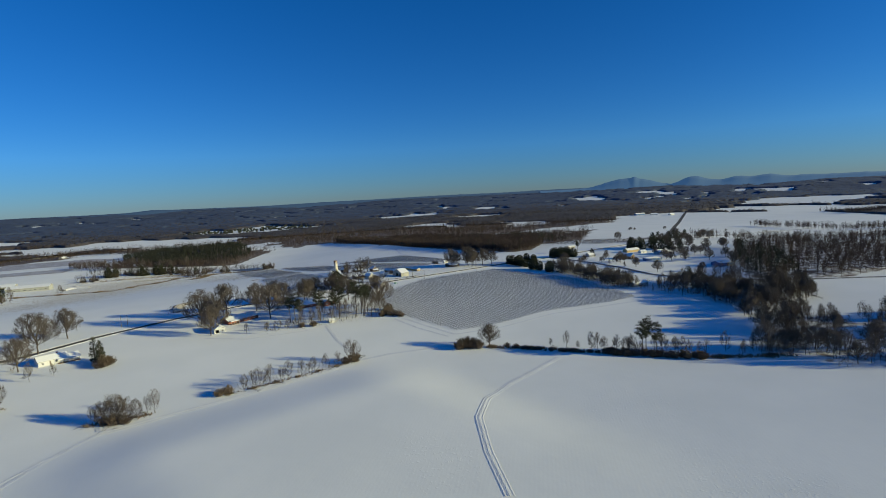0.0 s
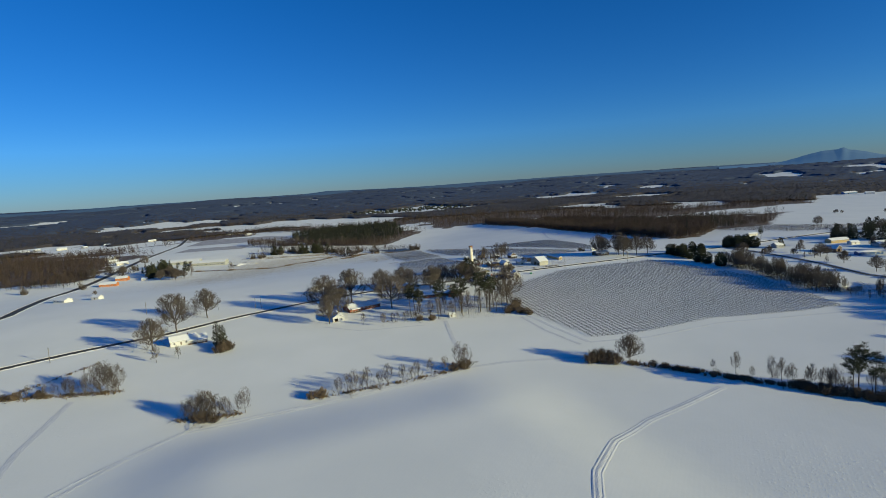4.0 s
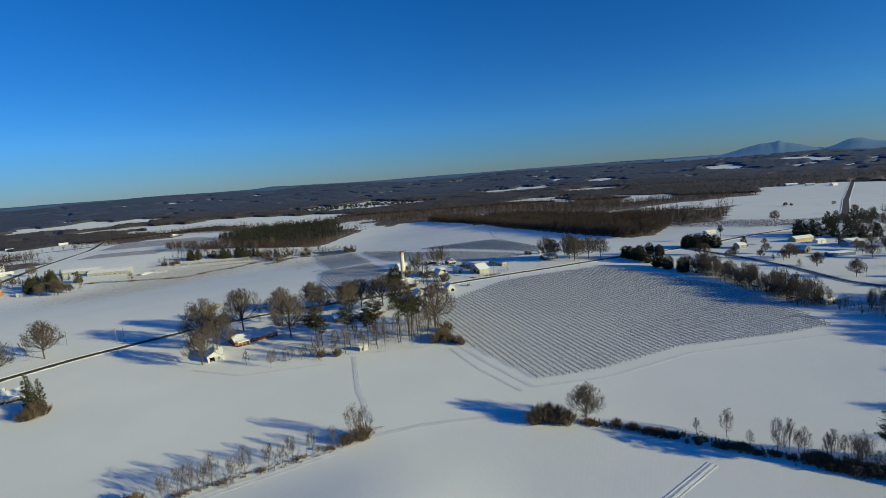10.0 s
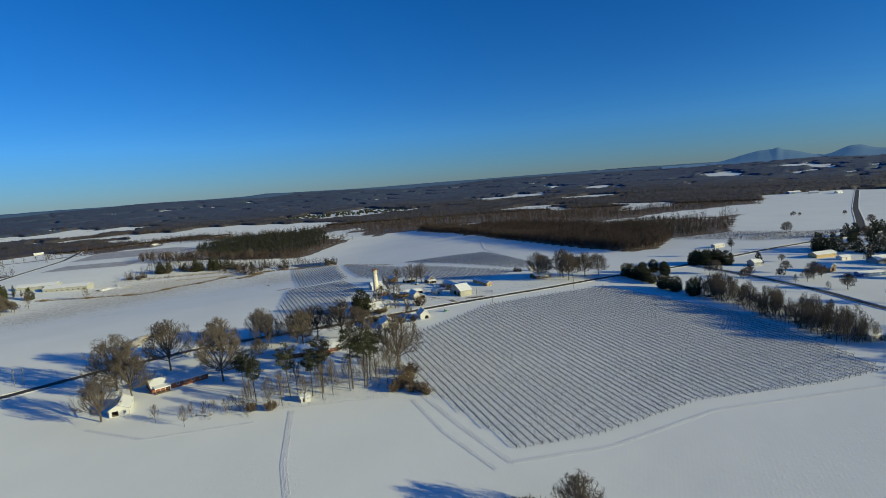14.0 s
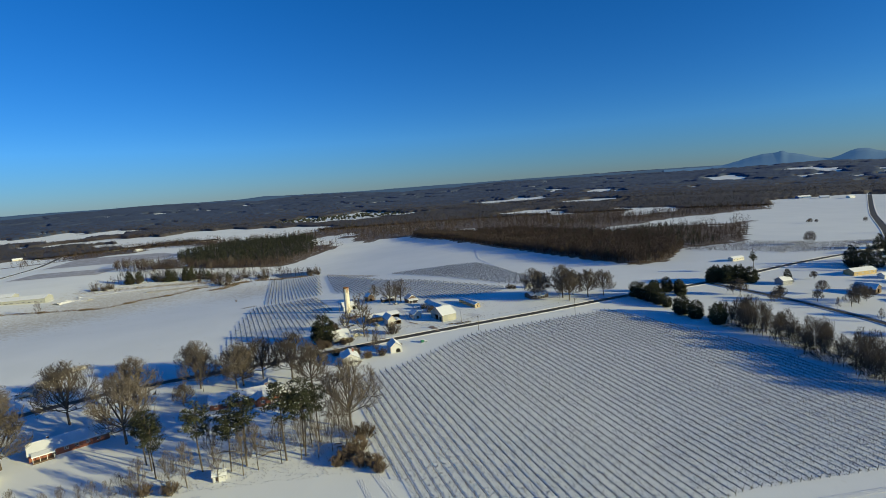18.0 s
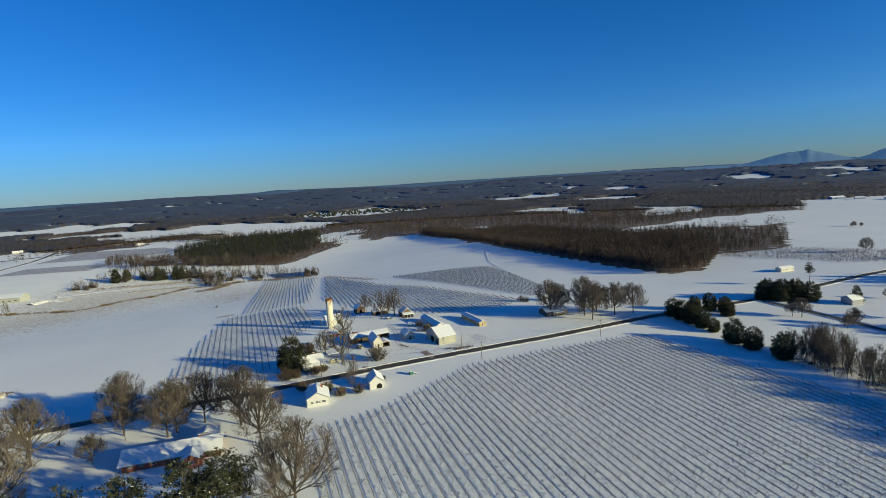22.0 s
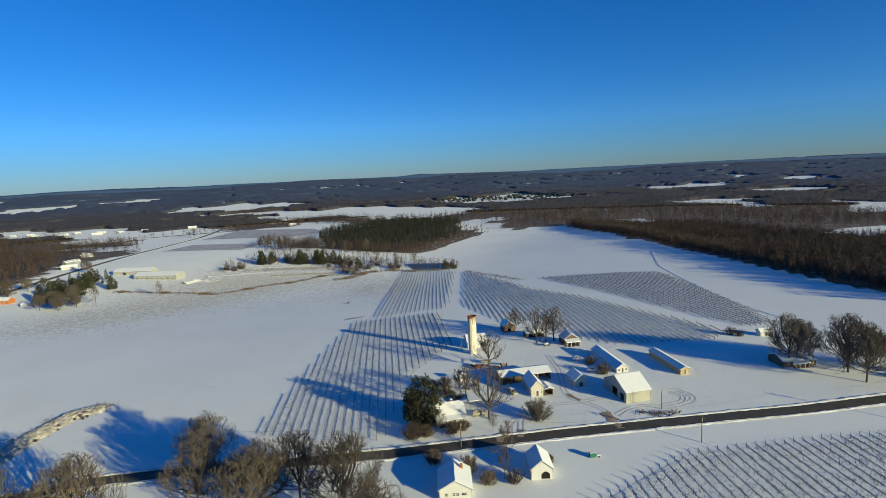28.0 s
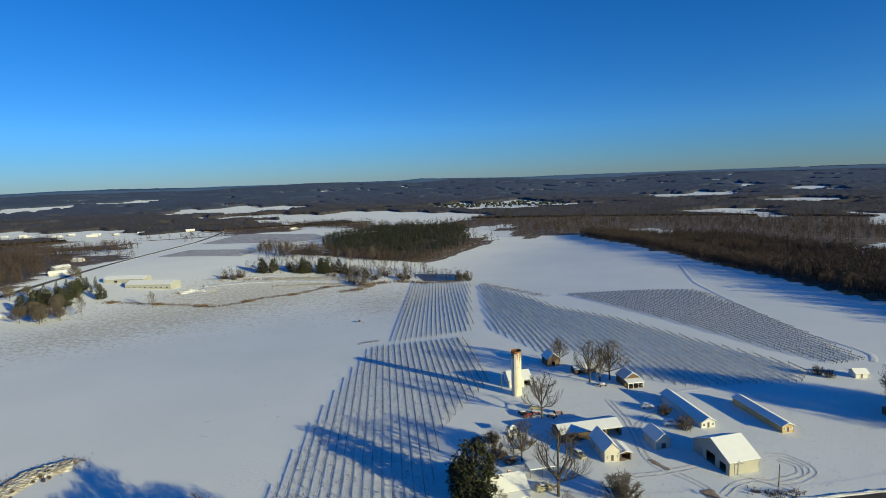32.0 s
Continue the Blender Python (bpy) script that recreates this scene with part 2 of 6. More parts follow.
def ribbon(name, pts, width, mat, lift, label="", kind="structure", step=4.0, rough=0.0, lanes=4, crown=0.0, category="", lump=0.0, groove=0.0):
    """A strip draped over the ground along a smoothed line."""
    pts = np.array(pts, float)
    t = np.r_[0, np.cumsum(np.hypot(*np.diff(pts, axis=0).T))]
    s = np.arange(0, t[-1], step)
    line = np.stack([np.interp(s, t, pts[:, c]) for c in (0, 1)], 1)
    for _ in range(6):
        line[1:-1] = (line[:-2] + 2 * line[1:-1] + line[2:]) / 4
    d = np.gradient(line, axis=0)
    d /= np.hypot(*d.T)[:, None]
    side = np.stack([-d[:, 1], d[:, 0]], 1)
    rng = np.random.RandomState(len(name) + len(pts))
    verts = []
    for k in range(lanes + 1):
        u = k / lanes - 0.5
        q = line + side * (u * width + (rng.uniform(-1, 1, len(line)) * rough * width)[:, None])
        z = land(q[:, 0], q[:, 1]) + lift + crown * (1 - (2 * u) ** 2) + rng.uniform(0, 1, len(line)) * (rough * 0.6 + lump) * (abs(u) < 0.45) + groove * (0.5 + 0.5 * math.cos(2 * math.pi * (2 * u))) * (abs(u) < 0.49)
        verts.append(np.column_stack([q, z]))
    verts = np.concatenate(verts)
    n = len(line)
    faces = [(k * n + i, k * n + i + 1, (k + 1) * n + i + 1, (k + 1) * n + i) for k in range(lanes) for i in range(n - 1)]
    ob = new(name, mesh_of(name, verts, [f[::-1] for f in faces], mat))
    return tagged(ob, label, category, "", kind)


# ---- ground ----
ROAD = [(-420, 250), (-330, 325), (-256, 389), (-226, 418), (-190, 450), (-163, 490), (-126, 530), (-88, 559), (-62, 570), (-3, 590), (50, 612), (127, 643), (187, 672), (264, 702), (362, 752), (470, 800), (640, 862), (900, 940)]
WEST_ROAD = [(-330, 325), (-380, 530), (-454, 655), (-500, 776), (-566, 955), (-650, 1165), (-740, 1380), (-876, 1653)]
EAST_ROAD = [(264, 702), (285, 640), (297, 593), (302, 546), (325, 510), (380, 470), (520, 420)]
NORTH_ROAD = [(440, 787), (470, 800), (533, 861), (624, 979), (828, 1252), (1030, 1512), (1259, 1804)]
MAIN_VINES = [(49, 481), (80, 432), (110, 438), (155, 458), (214, 465), (240, 472), (236, 515), (226, 556), (174, 639), (123, 621), (86, 606), (50, 566), (27, 551)]
HOME_VINES = [(-52, 594), (-64, 644), (-84, 744), (-37, 772), (-10, 700), (-18, 650), (-7, 598), (-27, 593)]
NORTH_VINES = [(-79, 758), (-165, 1040), (-95, 1025), (-38, 790)]
POND_VINES = [(-27, 795), (-84, 1020), (-62, 1000), (-15, 922), (7, 876), (47, 834), (84, 781), (106, 756), (122, 737), (113, 719), (90, 712), (67, 705), (52, 713), (26, 750), (10, 742)]
EAST_VINES = [(8, 946), (41, 952), (77, 956), (113, 952), (130, 876), (143, 806), (150, 757), (134, 747), (116, 767), (88, 813), (47, 883)]
EAST_WOOD = [(284, 814), (252, 806), (228, 862), (204, 942), (172, 1036), (130, 1128), (92, 1246), (40, 1345), (0, 1440), (60, 1500), (210, 1400), (290, 1230), (318, 1160), (352, 1070), (362, 985), (330, 890)]
PINE_WOOD = [(-178, 1340), (-200, 1250), (-237, 1205), (-348, 1200), (-420, 1300), (-470, 1430), (-420, 1640), (-250, 1640), (-190, 1440)]
WEST_WOOD = [(-560, 890), (-600, 965), (-695, 1030), (-830, 1125), (-1000, 1180), (-1290, 1385), (-1500, 1300), (-1140, 1000), (-800, 800), (-640, 760), (-530, 800)]
SOUTH_EAST_WOOD = [(233, 335), (242, 314), (250, 296), (257, 283), (300, 262), (420, 262), (520, 300), (470, 330), (342, 352), (319, 364), (297, 377), (266, 371)]
EAST_BELT = [(462, 623), (375, 510), (360, 470), (395, 464), (434, 457), (485, 465), (620, 480), (760, 560), (740, 640), (658, 669), (634, 717), (568, 705), (519, 690)]
SPRUCE_BELT = [(325, 900), (389, 912), (420, 924), (470, 1010), (524, 1103), (500, 1190), (447, 1205), (322, 1165), (356, 1070), (364, 985)]
LONG_FIELD = [(306, 1193), (320, 1164), (447, 1214), (547, 1208), (660, 1300), (790, 1452), (839, 1539), (800, 1580), (690, 1530), (564, 1470), (430, 1300)]
WHITE_HILL = [(-210, 1100), (-150, 1350), (-103, 1411), (0, 1451), (48, 1370), (99, 1190), (180, 1040)]
EAST_FIELDS = [(440, 840), (420, 924), (524, 1103), (600, 1235), (760, 1400), (1005, 1850), (1250, 1850), (1500, 1500), (1400, 1150), (1100, 820), (900, 780), (640, 740), (517, 800)]
# open country among the far woods: centre and half-axes
CLEARINGS = [(-352, 2615, 330, 300), (376, 2068, 95, 150), (384, 3066, 110, 200), (766, 3590, 70, 160), (930, 3129, 80, 220), (694, 2510, 180, 170), (154, 1500, 34, 90), (-347, 1943, 90, 180), (-184, 1532, 60, 160),
             (-1438, 2452, 340, 230), (-684, 2056, 300, 240), (-2427, 2886, 110, 200), (-2541, 2384, 180, 200), (1679, 3319, 110, 260), (2197, 3372, 115, 200), (2608, 2906, 90, 200), (1653, 1711, 315, 300), (743, 1290, 130, 150),
             (-560, 1400, 230, 260), (-1200, 1510, 280, 80), (-720, 1250, 120, 120), (150, 1440, 40, 50), (310, 1190, 50, 60), (620, 2560, 240, 120), (430, 3110, 230, 150), (-900, 1900, 200, 60), (-1350, 1560, 260, 90), (-950, 2100, 380, 110), (-480, 1960, 200, 180), (2100, 2100, 330, 240), (640, 1800, 70, 120), (-1010, 1470, 190, 120), (-800, 1300, 120, 90)]


def open_country(x, y):
    """1 in fields, 0 where far woods stand."""
    r = np.hypot(x - 50, y - 450)
    near = (x > -620) & (x < 520) & (y < 1180) | (r < 640) | ((x > 380) & (x < 900) & (y > 560) & (y < 1000))
    field = near | inside(x, y, WHITE_HILL) | inside(x, y, EAST_FIELDS) | inside(x, y, LONG_FIELD)
    forest = np.zeros(np.shape(x), bool)
    for wood in (EAST_WOOD, PINE_WOOD, WEST_WOOD, SOUTH_EAST_WOOD, EAST_BELT, SPRUCE_BELT):
        forest |= inside(x, y, wood)
    x, y = x + 34 * np.sin(y / 47 + x / 210) + 17 * np.sin(y / 19), y + 40 * np.sin(x / 53 + y / 170) + 22 * np.sin(x / 21)
    for cx, cy, a, b in CLEARINGS:
        wob = 1 + 0.25 * np.sin(x / 37 + y / 53 + cx)
        field |= ((x - cx) / a) ** 2 + ((y - cy) / b) ** 2 < wob
    spots = np.sin(x / 131 + 2 * np.sin(y / 190)) * np.sin(y / 97 + 1.7 * np.sin(x / 230))
    field |= (spots > 0.9) & (r > 1900)
    ranks = np.sin(x / 118 + 1.9 * np.sin(y / 310) + y / 900) * np.sin(y / 83 + 1.4 * np.sin(x / 270))
    field |= (ranks > 0.9) & (r > 2500) | (ranks > 0.78) & (r > 3400)
    return field & ~forest


def ticks(lo, hi, a, b, fine, grow):
    """Grid lines, close together between a and b."""
    out, d = [a], fine
    while out[-1] < b:
        out.append(out[-1] + fine)
    while out[-1] < hi:
        d = min(d * grow, 70)
        out.append(out[-1] + d)
    left, d = [a], fine
    while left[-1] > lo:
        d = min(d * grow, 70)
        left.append(left[-1] - d)
    return np.array(left[:0:-1] + out)


gx, gy = ticks(-5200, 5200, -330, 330, 6.5, 1.07), ticks(-1500, 5450, 160, 1080, 6.5, 1.07)
XX, YY = np.meshgrid(gx, gy)
ZZ = land(XX.ravel(), YY.ravel())
nx = len(gx)
quads = [(j * nx + i, j * nx + i + 1, (j + 1) * nx + i + 1, (j + 1) * nx + i) for j in range(len(gy) - 1) for i in range(nx - 1)]
ground_mesh = bpy.data.meshes.new("ground")
ground_mesh.from_pydata(np.column_stack([XX.ravel(), YY.ravel(), ZZ]).tolist(), [], quads)
litter = ground_mesh.attributes.new("litter", "FLOAT", "POINT")
fx, fy = XX.ravel(), YY.ravel()
cover = 1.0 - open_country(fx, fy).astype(float)
cover = np.maximum(cover, 0)
thin = 0.75 * np.exp(-(((fx + 300) / 130) ** 2 + ((fy - 930) / 190) ** 2)) + 0.45 * np.exp(-(((fx + 130) / 60) ** 2 + ((fy - 930) / 130) ** 2)) + 0.35 * np.exp(-(((fx + 330) / 70) ** 2 + ((fy - 740) / 90) ** 2))
thin = np.maximum(thin, 0.14 * inside(fx, fy, [(-182, 787), (-108, 612), (-66, 604), (-68, 653), (-84, 735), (-130, 860)]))
for vines in (MAIN_VINES, HOME_VINES, NORTH_VINES, POND_VINES, EAST_VINES):
    thin = np.maximum(thin, (0.2 if vines is MAIN_VINES else 0.12) * inside(fx, fy, vines))
litter.data.foreach_set("value", (np.where(inside(fx, fy, SOUTH_EAST_WOOD), 0.38, np.where(inside(fx, fy, EAST_BELT), 0.5, 0.7)) * cover).astype(np.float32))
weedy = ground_mesh.attributes.new("weedy", "FLOAT", "POINT")
weedy.data.foreach_set("value", thin.astype(np.float32))
drilled = ground_mesh.attributes.new("drilled", "FLOAT", "POINT")
DRILLED = [(-215, 870), (-190, 760), (-118, 606), (-66, 600), (-68, 653), (-84, 735), (-130, 860)]
drilled.data.foreach_set("value", np.maximum(0.15 * (np.hypot(fx - 50, fy - 450) < 500), inside(fx, fy, DRILLED)).astype(np.float32))
for p in ground_mesh.polygons:
    p.use_smooth = True


def snow_ground():
    """Snow, with leaf litter under trees and dead grass where it lies thin."""
    m = bpy.data.materials.new("snowy_ground")
    m.use_nodes = True
    n, l = m.node_tree.nodes, m.node_tree.links
    bsdf, co = n["Principled BSDF"], n.new("ShaderNodeTexCoord")

    def tex(scale, detail=5, stretch=None):
        t = n.new("ShaderNodeTexNoise")
        t.inputs["Scale"].default_value, t.inputs["Detail"].default_value = scale, detail
        if stretch:
            mp = n.new("ShaderNodeMapping")
            mp.inputs["Scale"].default_value = stretch
            mp.inputs["Rotation"].default_value = (0, 0, radians(-24))
            l.new(co.outputs["Object"], mp.inputs["Vector"])
            l.new(mp.outputs[0], t.inputs["Vector"])
        else:
            l.new(co.outputs["Object"], t.inputs["Vector"])
        return t.outputs[0]

    def maths(op, a, b):
        k = n.new("ShaderNodeMath")
        k.operation = op
        for i, v in enumerate((a, b)):
            if isinstance(v, (int, float)):
                k.inputs[i].default_value = v
            else:
                l.new(v, k.inputs[i])
        return k.outputs[0]

    def blend(f, a, b):
        k = n.new("ShaderNodeMix")
        k.data_type = "RGBA"
        l.new(f, k.inputs["Factor"])
        for key, v in (("A", a), ("B", b)):
            if isinstance(v, tuple):
                k.inputs[key].default_value = (*v, 1)
            else:
                l.new(v, k.inputs[key])
        return k.outputs["Result"]

    def step(v, lo, hi):
        k = n.new("ShaderNodeMapRange")
        k.inputs["From Min"].default_value, k.inputs["From Max"].default_value = lo, hi
        l.new(v, k.inputs["Value"])
        return k.outputs[0]

    lit, weed = n.new("ShaderNodeAttribute"), n.new("ShaderNodeAttribute")
    lit.attribute_name, weed.attribute_name = "litter", "weedy"
    drift, grain, patch = tex(0.02, 4), tex(0.5, 5, (1.0, 0.45, 1.0)), tex(0.12, 6)
    snow = blend(step(drift, 0.35, 0.65), (0.84, 0.84, 0.81), (0.89, 0.885, 0.85))
    leaves = blend(tex(0.5), (0.09, 0.06, 0.045), (0.2, 0.15, 0.11))
    straw = blend(tex(1.3), (0.4, 0.33, 0.22), (0.72, 0.65, 0.52))
    under = step(maths("ADD", lit.outputs["Fac"], maths("MULTIPLY", maths("SUBTRACT", patch, 0.5), 1.1)), 0.35, 0.6)
    grassy = step(maths("ADD", weed.outputs["Fac"], maths("MULTIPLY", maths("SUBTRACT", maths("ADD", tex(0.35, 7), maths("MULTIPLY", tex(2.2, 3), 0.3)), 0.65), 1.8)), 0.45, 0.75)
    colour = blend(maths("MULTIPLY", grassy, 0.75), snow, straw)
    colour = blend(under, colour, leaves)
    l.new(colour, bsdf.inputs["Base Color"])
    bsdf.inputs["Roughness"].default_value = 0.8
    bsdf.inputs["Diffuse Roughness"].default_value = 0.06
    bsdf.inputs["Specular IOR Level"].default_value = 0.25
    bump = n.new("ShaderNodeBump")
    bump.inputs["Strength"].default_value, bump.inputs["Distance"].default_value = 0.2, 0.2
    drill, turn, rows = n.new("ShaderNodeAttribute"), n.new("ShaderNodeMapping"), n.new("ShaderNodeTexWave")
    drill.attribute_name = "drilled"
    turn.inputs["Rotation"].default_value = (0, 0, radians(22))
    rows.inputs["Scale"].default_value, rows.inputs["Distortion"].default_value = 0.22, 1.5
    l.new(co.outputs["Object"], turn.inputs["Vector"])
    l.new(turn.outputs[0], rows.inputs["Vector"])
    furrow = maths("MULTIPLY", maths("MULTIPLY", rows.outputs["Fac"], drill.outputs["Fac"]), 0.6)
    l.new(maths("ADD", maths("ADD", maths("ADD", maths("MULTIPLY", grain, 0.45), furrow), maths("MULTIPLY", tex(1.7, 3), 0.2)), maths("ADD", maths("MULTIPLY", tex(0.07, 4), 3.0), maths("MULTIPLY", maths("MULTIPLY", step(tex(0.7, 4), 0.56, 0.7), step(tex(0.011, 2), 0.5, 0.62)), 0.8))), bump.inputs["Height"])
    l.new(bump.outputs[0], bsdf.inputs["Normal"])
    return m


ground_mesh.materials.append(snow_ground())
ground = tagged(new("ground", ground_mesh), "rolling snow-covered farmland reaching to the horizon", "ground", "", "structure")

# ---- roads and tracks ----
for name, line, wide in (("road", ROAD, 5.5), ("road_west", WEST_ROAD, 8.5), ("road_east", EAST_ROAD, 4.5), ("road_north", NORTH_ROAD, 9.0)):
    ribbon(name, line, wide, "asphalt", 0.07, "ploughed dark asphalt country road between snowbanks", crown=0.06, category="road")
    for sgn in (-1, 1):
        off = [(x, y) for x, y in line]
        d = np.gradient(np.array(off, float), axis=0)
        d /= np.hypot(*d.T)[:, None]
        bank = np.array(off) + np.stack([-d[:, 1], d[:, 0]], 1) * sgn * (wide / 2 + 0.55)
        ribbon("snowbank", bank.tolist(), 1.5, "berm", 0.03, "ploughed bank of dirty snow beside the road", rough=0.12, crown=0.2, step=1.8, lump=0.16, category="snowbank")
TRACKS = [([(47, 226), (49, 255), (54, 285), (65, 310), (82, 329), (103, 345), (123, 361)], 4.6), ([(5, 383), (-30, 361), (-60, 342), (-99, 321)], 2.2), ([(2, 379), (-32, 357), (-62, 338), (-102, 316), (-118, 285), (-132, 250)], 1.6), ([(-99, 322), (-113, 291), (-125, 255)], 2.5), ([(-173, 348), (-158, 302), (-141, 266)], 4.0),
          ([(46, 478), (60, 452), (77, 424)], 3.2), ([(42, 474), (55, 446), (72, 420)], 2.6), ([(77, 424), (112, 430), (158, 450), (215, 457), (262, 462)], 2.6),
          ([(24, 545), (46, 560), (82, 601), (120, 616), (172, 634)], 2.4), ([(-8, 470), (0, 430), (10, 400)], 3.4), ([(9, 388), (30, 396), (72, 402)], 3.4),
          ([(-88, 462), (-60, 452), (-20, 462)], 2.0), ([(55, 694), (75, 705), (111, 727), (123, 735), (140, 742)], 2.4)]
RUTS = [[(83, 652), (88, 653), (93, 648), (93, 644), (87, 638), (82, 636), (76, 637), (70, 633), (66, 627)], [(38, 685), (44, 668), (46, 656), (48, 644), (51, 638), (57, 635), (62, 631), (65, 625), (67, 620)],
        [(44, 632), (52, 635), (62, 641)], [(36, 627), (34, 622), (32, 616), (31, 611), (30, 606)], [(36, 627), (35, 618), (36, 612), (36, 609)], [(81, 637), (89, 642), (90, 647), (85, 650)],
        [(57, 680), (50, 672), (46, 660)]]
for line, wide in TRACKS:
    ribbon("farm_track", line, wide * (0.62 if wide > 5 else 0.8), "rut", 0.04, "rutted wheel track pressed into field snow", rough=0.018, step=0.9, lanes=8, lump=0.05, category="track", groove=0.1 if wide > 4 else 0.02)
for line in RUTS:
    q = np.array(line, float)
    d = np.gradient(q, axis=0)
    d /= np.hypot(*d.T)[:, None]
    for sgn in (-0.85, 0.85):
        ribbon("wheel_rut", (q + np.stack([-d[:, 1], d[:, 0]], 1) * sgn).tolist(), 0.75, "rut_dirt", 0.04, "dirty wheel rut pressed through yard snow", rough=0.12, step=0.8, lanes=2, category="track")
for line, wide in (([(67, 618), (65, 624), (62, 629)], 3.4), ([(54, 637), (49, 642)], 1.6), ([(30, 603), (31, 610)], 4.0), ([(36, 607), (36, 613)], 2.4)):
    ribbon("driveway", line, wide, "mud", 0.09, "muddy driveway worn through the snow", rough=0.15, step=1.0, category="driveway")
ribbon("hill_lane", [(118, 1091), (116, 993), (126, 916), (135, 850), (143, 806), (152, 782), (158, 766), (152, 754)], 3.4, "rut", 0.05, "shadowed farm lane curving round the white hill", rough=0.1, step=3.0, crown=0.12, category="track")
ribbon("bank", [(-129, 560), (-134, 576), (-137, 597), (-130, 605)], 9.0, "weeds", 0.05, "lumpy snow bank at the field's edge", rough=0.03, step=0.7, lanes=14, crown=0.5, lump=0.6, category="bank")
for k, line in enumerate(([(-392, 985), (-372, 990), (-345, 1022), (-312, 1040)], [(-330, 1005), (-296, 1030), (-262, 1045), (-228, 1040)], [(-372, 955), (-340, 985), (-300, 1010), (-262, 1020)], [(-300, 975), (-262, 1000), (-236, 1010)])):
    ribbon("bluff", line, 11.0, "weeds" if k % 2 else "berm", 0.05, "snowy broken bluff below valley scrub", rough=0.09, step=2.2, lanes=6, crown=0.35, lump=0.45, category="bank")
ribbon("mound", [(-372, 917), (-368, 938), (-345, 938)], 12.0, "berm", 0.05, "lumpy mound of snowy spoil in the valley", rough=0.06, step=1.4, lanes=9, crown=1.3, lump=0.7, category="mound")


def tufts(name, line, width, count, tall, label, seed, mat="straw"):
    """Dead weeds standing along a line, in one mesh."""
    rng = np.random.RandomState(seed)
    p = np.array(line, float)
    t = np.r_[0, np.cumsum(np.hypot(*np.diff(p, axis=0).T))]
    u = rng.uniform(0, t[-1], count)
    u += 0.03 * t[-1] * np.sin(u / t[-1] * 40 + seed)
    c = np.stack([np.interp(u, t, p[:, k]) for k in (0, 1)], 1) + rng.normal(0, width / 3, (count, 2))
    base = np.column_stack([c, land(c[:, 0], c[:, 1])])
    V = []
    for _ in range(6):
        a, h = rng.uniform(0, 6.283, count), tall * rng.uniform(0.35, 1.2, count)
        w = np.column_stack([np.cos(a), np.sin(a), 0 * a]) * (0.1 * tall)
        tip = np.column_stack([rng.normal(0, 0.4, (count, 2)) * tall, h])
        V.append(np.stack([base - w, base + w, base + tip], 1).reshape(-1, 3))
    V = np.concatenate(V)
    me = bpy.data.meshes.new(name)
    me.from_pydata(V.tolist(), [], np.arange(len(V)).reshape(-1, 3).tolist())
    me.materials.append(M[mat])
    return tagged(new(name, me), label, "weeds", "", "stuff")


tufts("ditch_weeds", [(-420, 868), (-355, 875), (-322, 878), (-294, 876), (-283, 896), (-275, 922), (-254, 945), (-242, 989), (-205, 1015)], 7, 1300, 1.5, "dead brown weeds along a snowy ditch", 1)
tufts("bluff_weeds", [(-392, 985), (-340, 1005), (-290, 1028), (-228, 1040)], 22, 900, 1.1, "dead weeds on the broken bluff", 31)
tufts("bank_weeds", [(-131, 560), (-136, 576), (-139, 597), (-131, 606)], 7, 1500, 0.6, "dead weeds poking through a snow bank", 2)
tufts("valley_grass", [(-346, 720), (-330, 800), (-300, 900), (-260, 1000)], 120, 4500, 0.32, "thin dead grass poking through valley snow", 3)
tufts("valley_grass", [(-110, 840), (-160, 930), (-200, 1010)], 60, 1800, 0.45, "dead grass on a thinly covered slope", 4)
tufts("pond_weeds", [(-215, 965), (-203, 984), (-202, 1023), (-180, 1040), (-150, 1035), (-110, 1045)], 12, 900, 1.6, "brown weeds crowding the pond's edge", 5)
tufts("field_edge_weeds", [(-85, 1030), (-45, 985), (-10, 940)], 9, 700, 0.7, "bare brown strip above the vine rows", 6)
tufts("hedge_weeds", [(92, 391), (125, 376), (160, 352), (200, 330), (240, 316)], 4, 1600, 1.5, "brown weeds filling the hedgerow ditch", 10)
tufts("hedge_weeds", [(-110, 328), (-98, 328), (-84, 336)], 3, 160, 1.1, "brown weeds beneath hedgerow scrub", 11)
def stubble(name, poly, count, tall, label, seed):
    """Snow-dusted grass standing among rows, in one mesh."""
    rng = np.random.RandomState(seed)
    p = np.array(poly, float)
    x, y = rng.uniform(p[:, 0].min(), p[:, 0].max(), count), rng.uniform(p[:, 1].min(), p[:, 1].max(), count)
    keep = inside(x, y, poly)
    x, y = x[keep], y[keep]
    base = np.column_stack([x, y, land(x, y) - 0.02])
    V = []
    for _ in range(3):
        a = rng.uniform(0, 6.283, len(x))
        w = np.column_stack([np.cos(a), np.sin(a), 0 * a]) * (tall * rng.uniform(0.25, 0.6, len(x)))[:, None]
        V.append(np.stack([base - w, base + w, base + np.column_stack([rng.normal(0, 0.5, (len(x), 2)) * tall, tall * rng.uniform(0.3, 1.2, len(x))])], 1).reshape(-1, 3))
    V = np.concatenate(V)
    me = bpy.data.meshes.new(name)
    me.from_pydata(V.tolist(), [], np.arange(len(V)).reshape(-1, 3).tolist())
    me.materials.append(M["cane"])
    return tagged(new(name, me), label, "grass", "", "stuff")


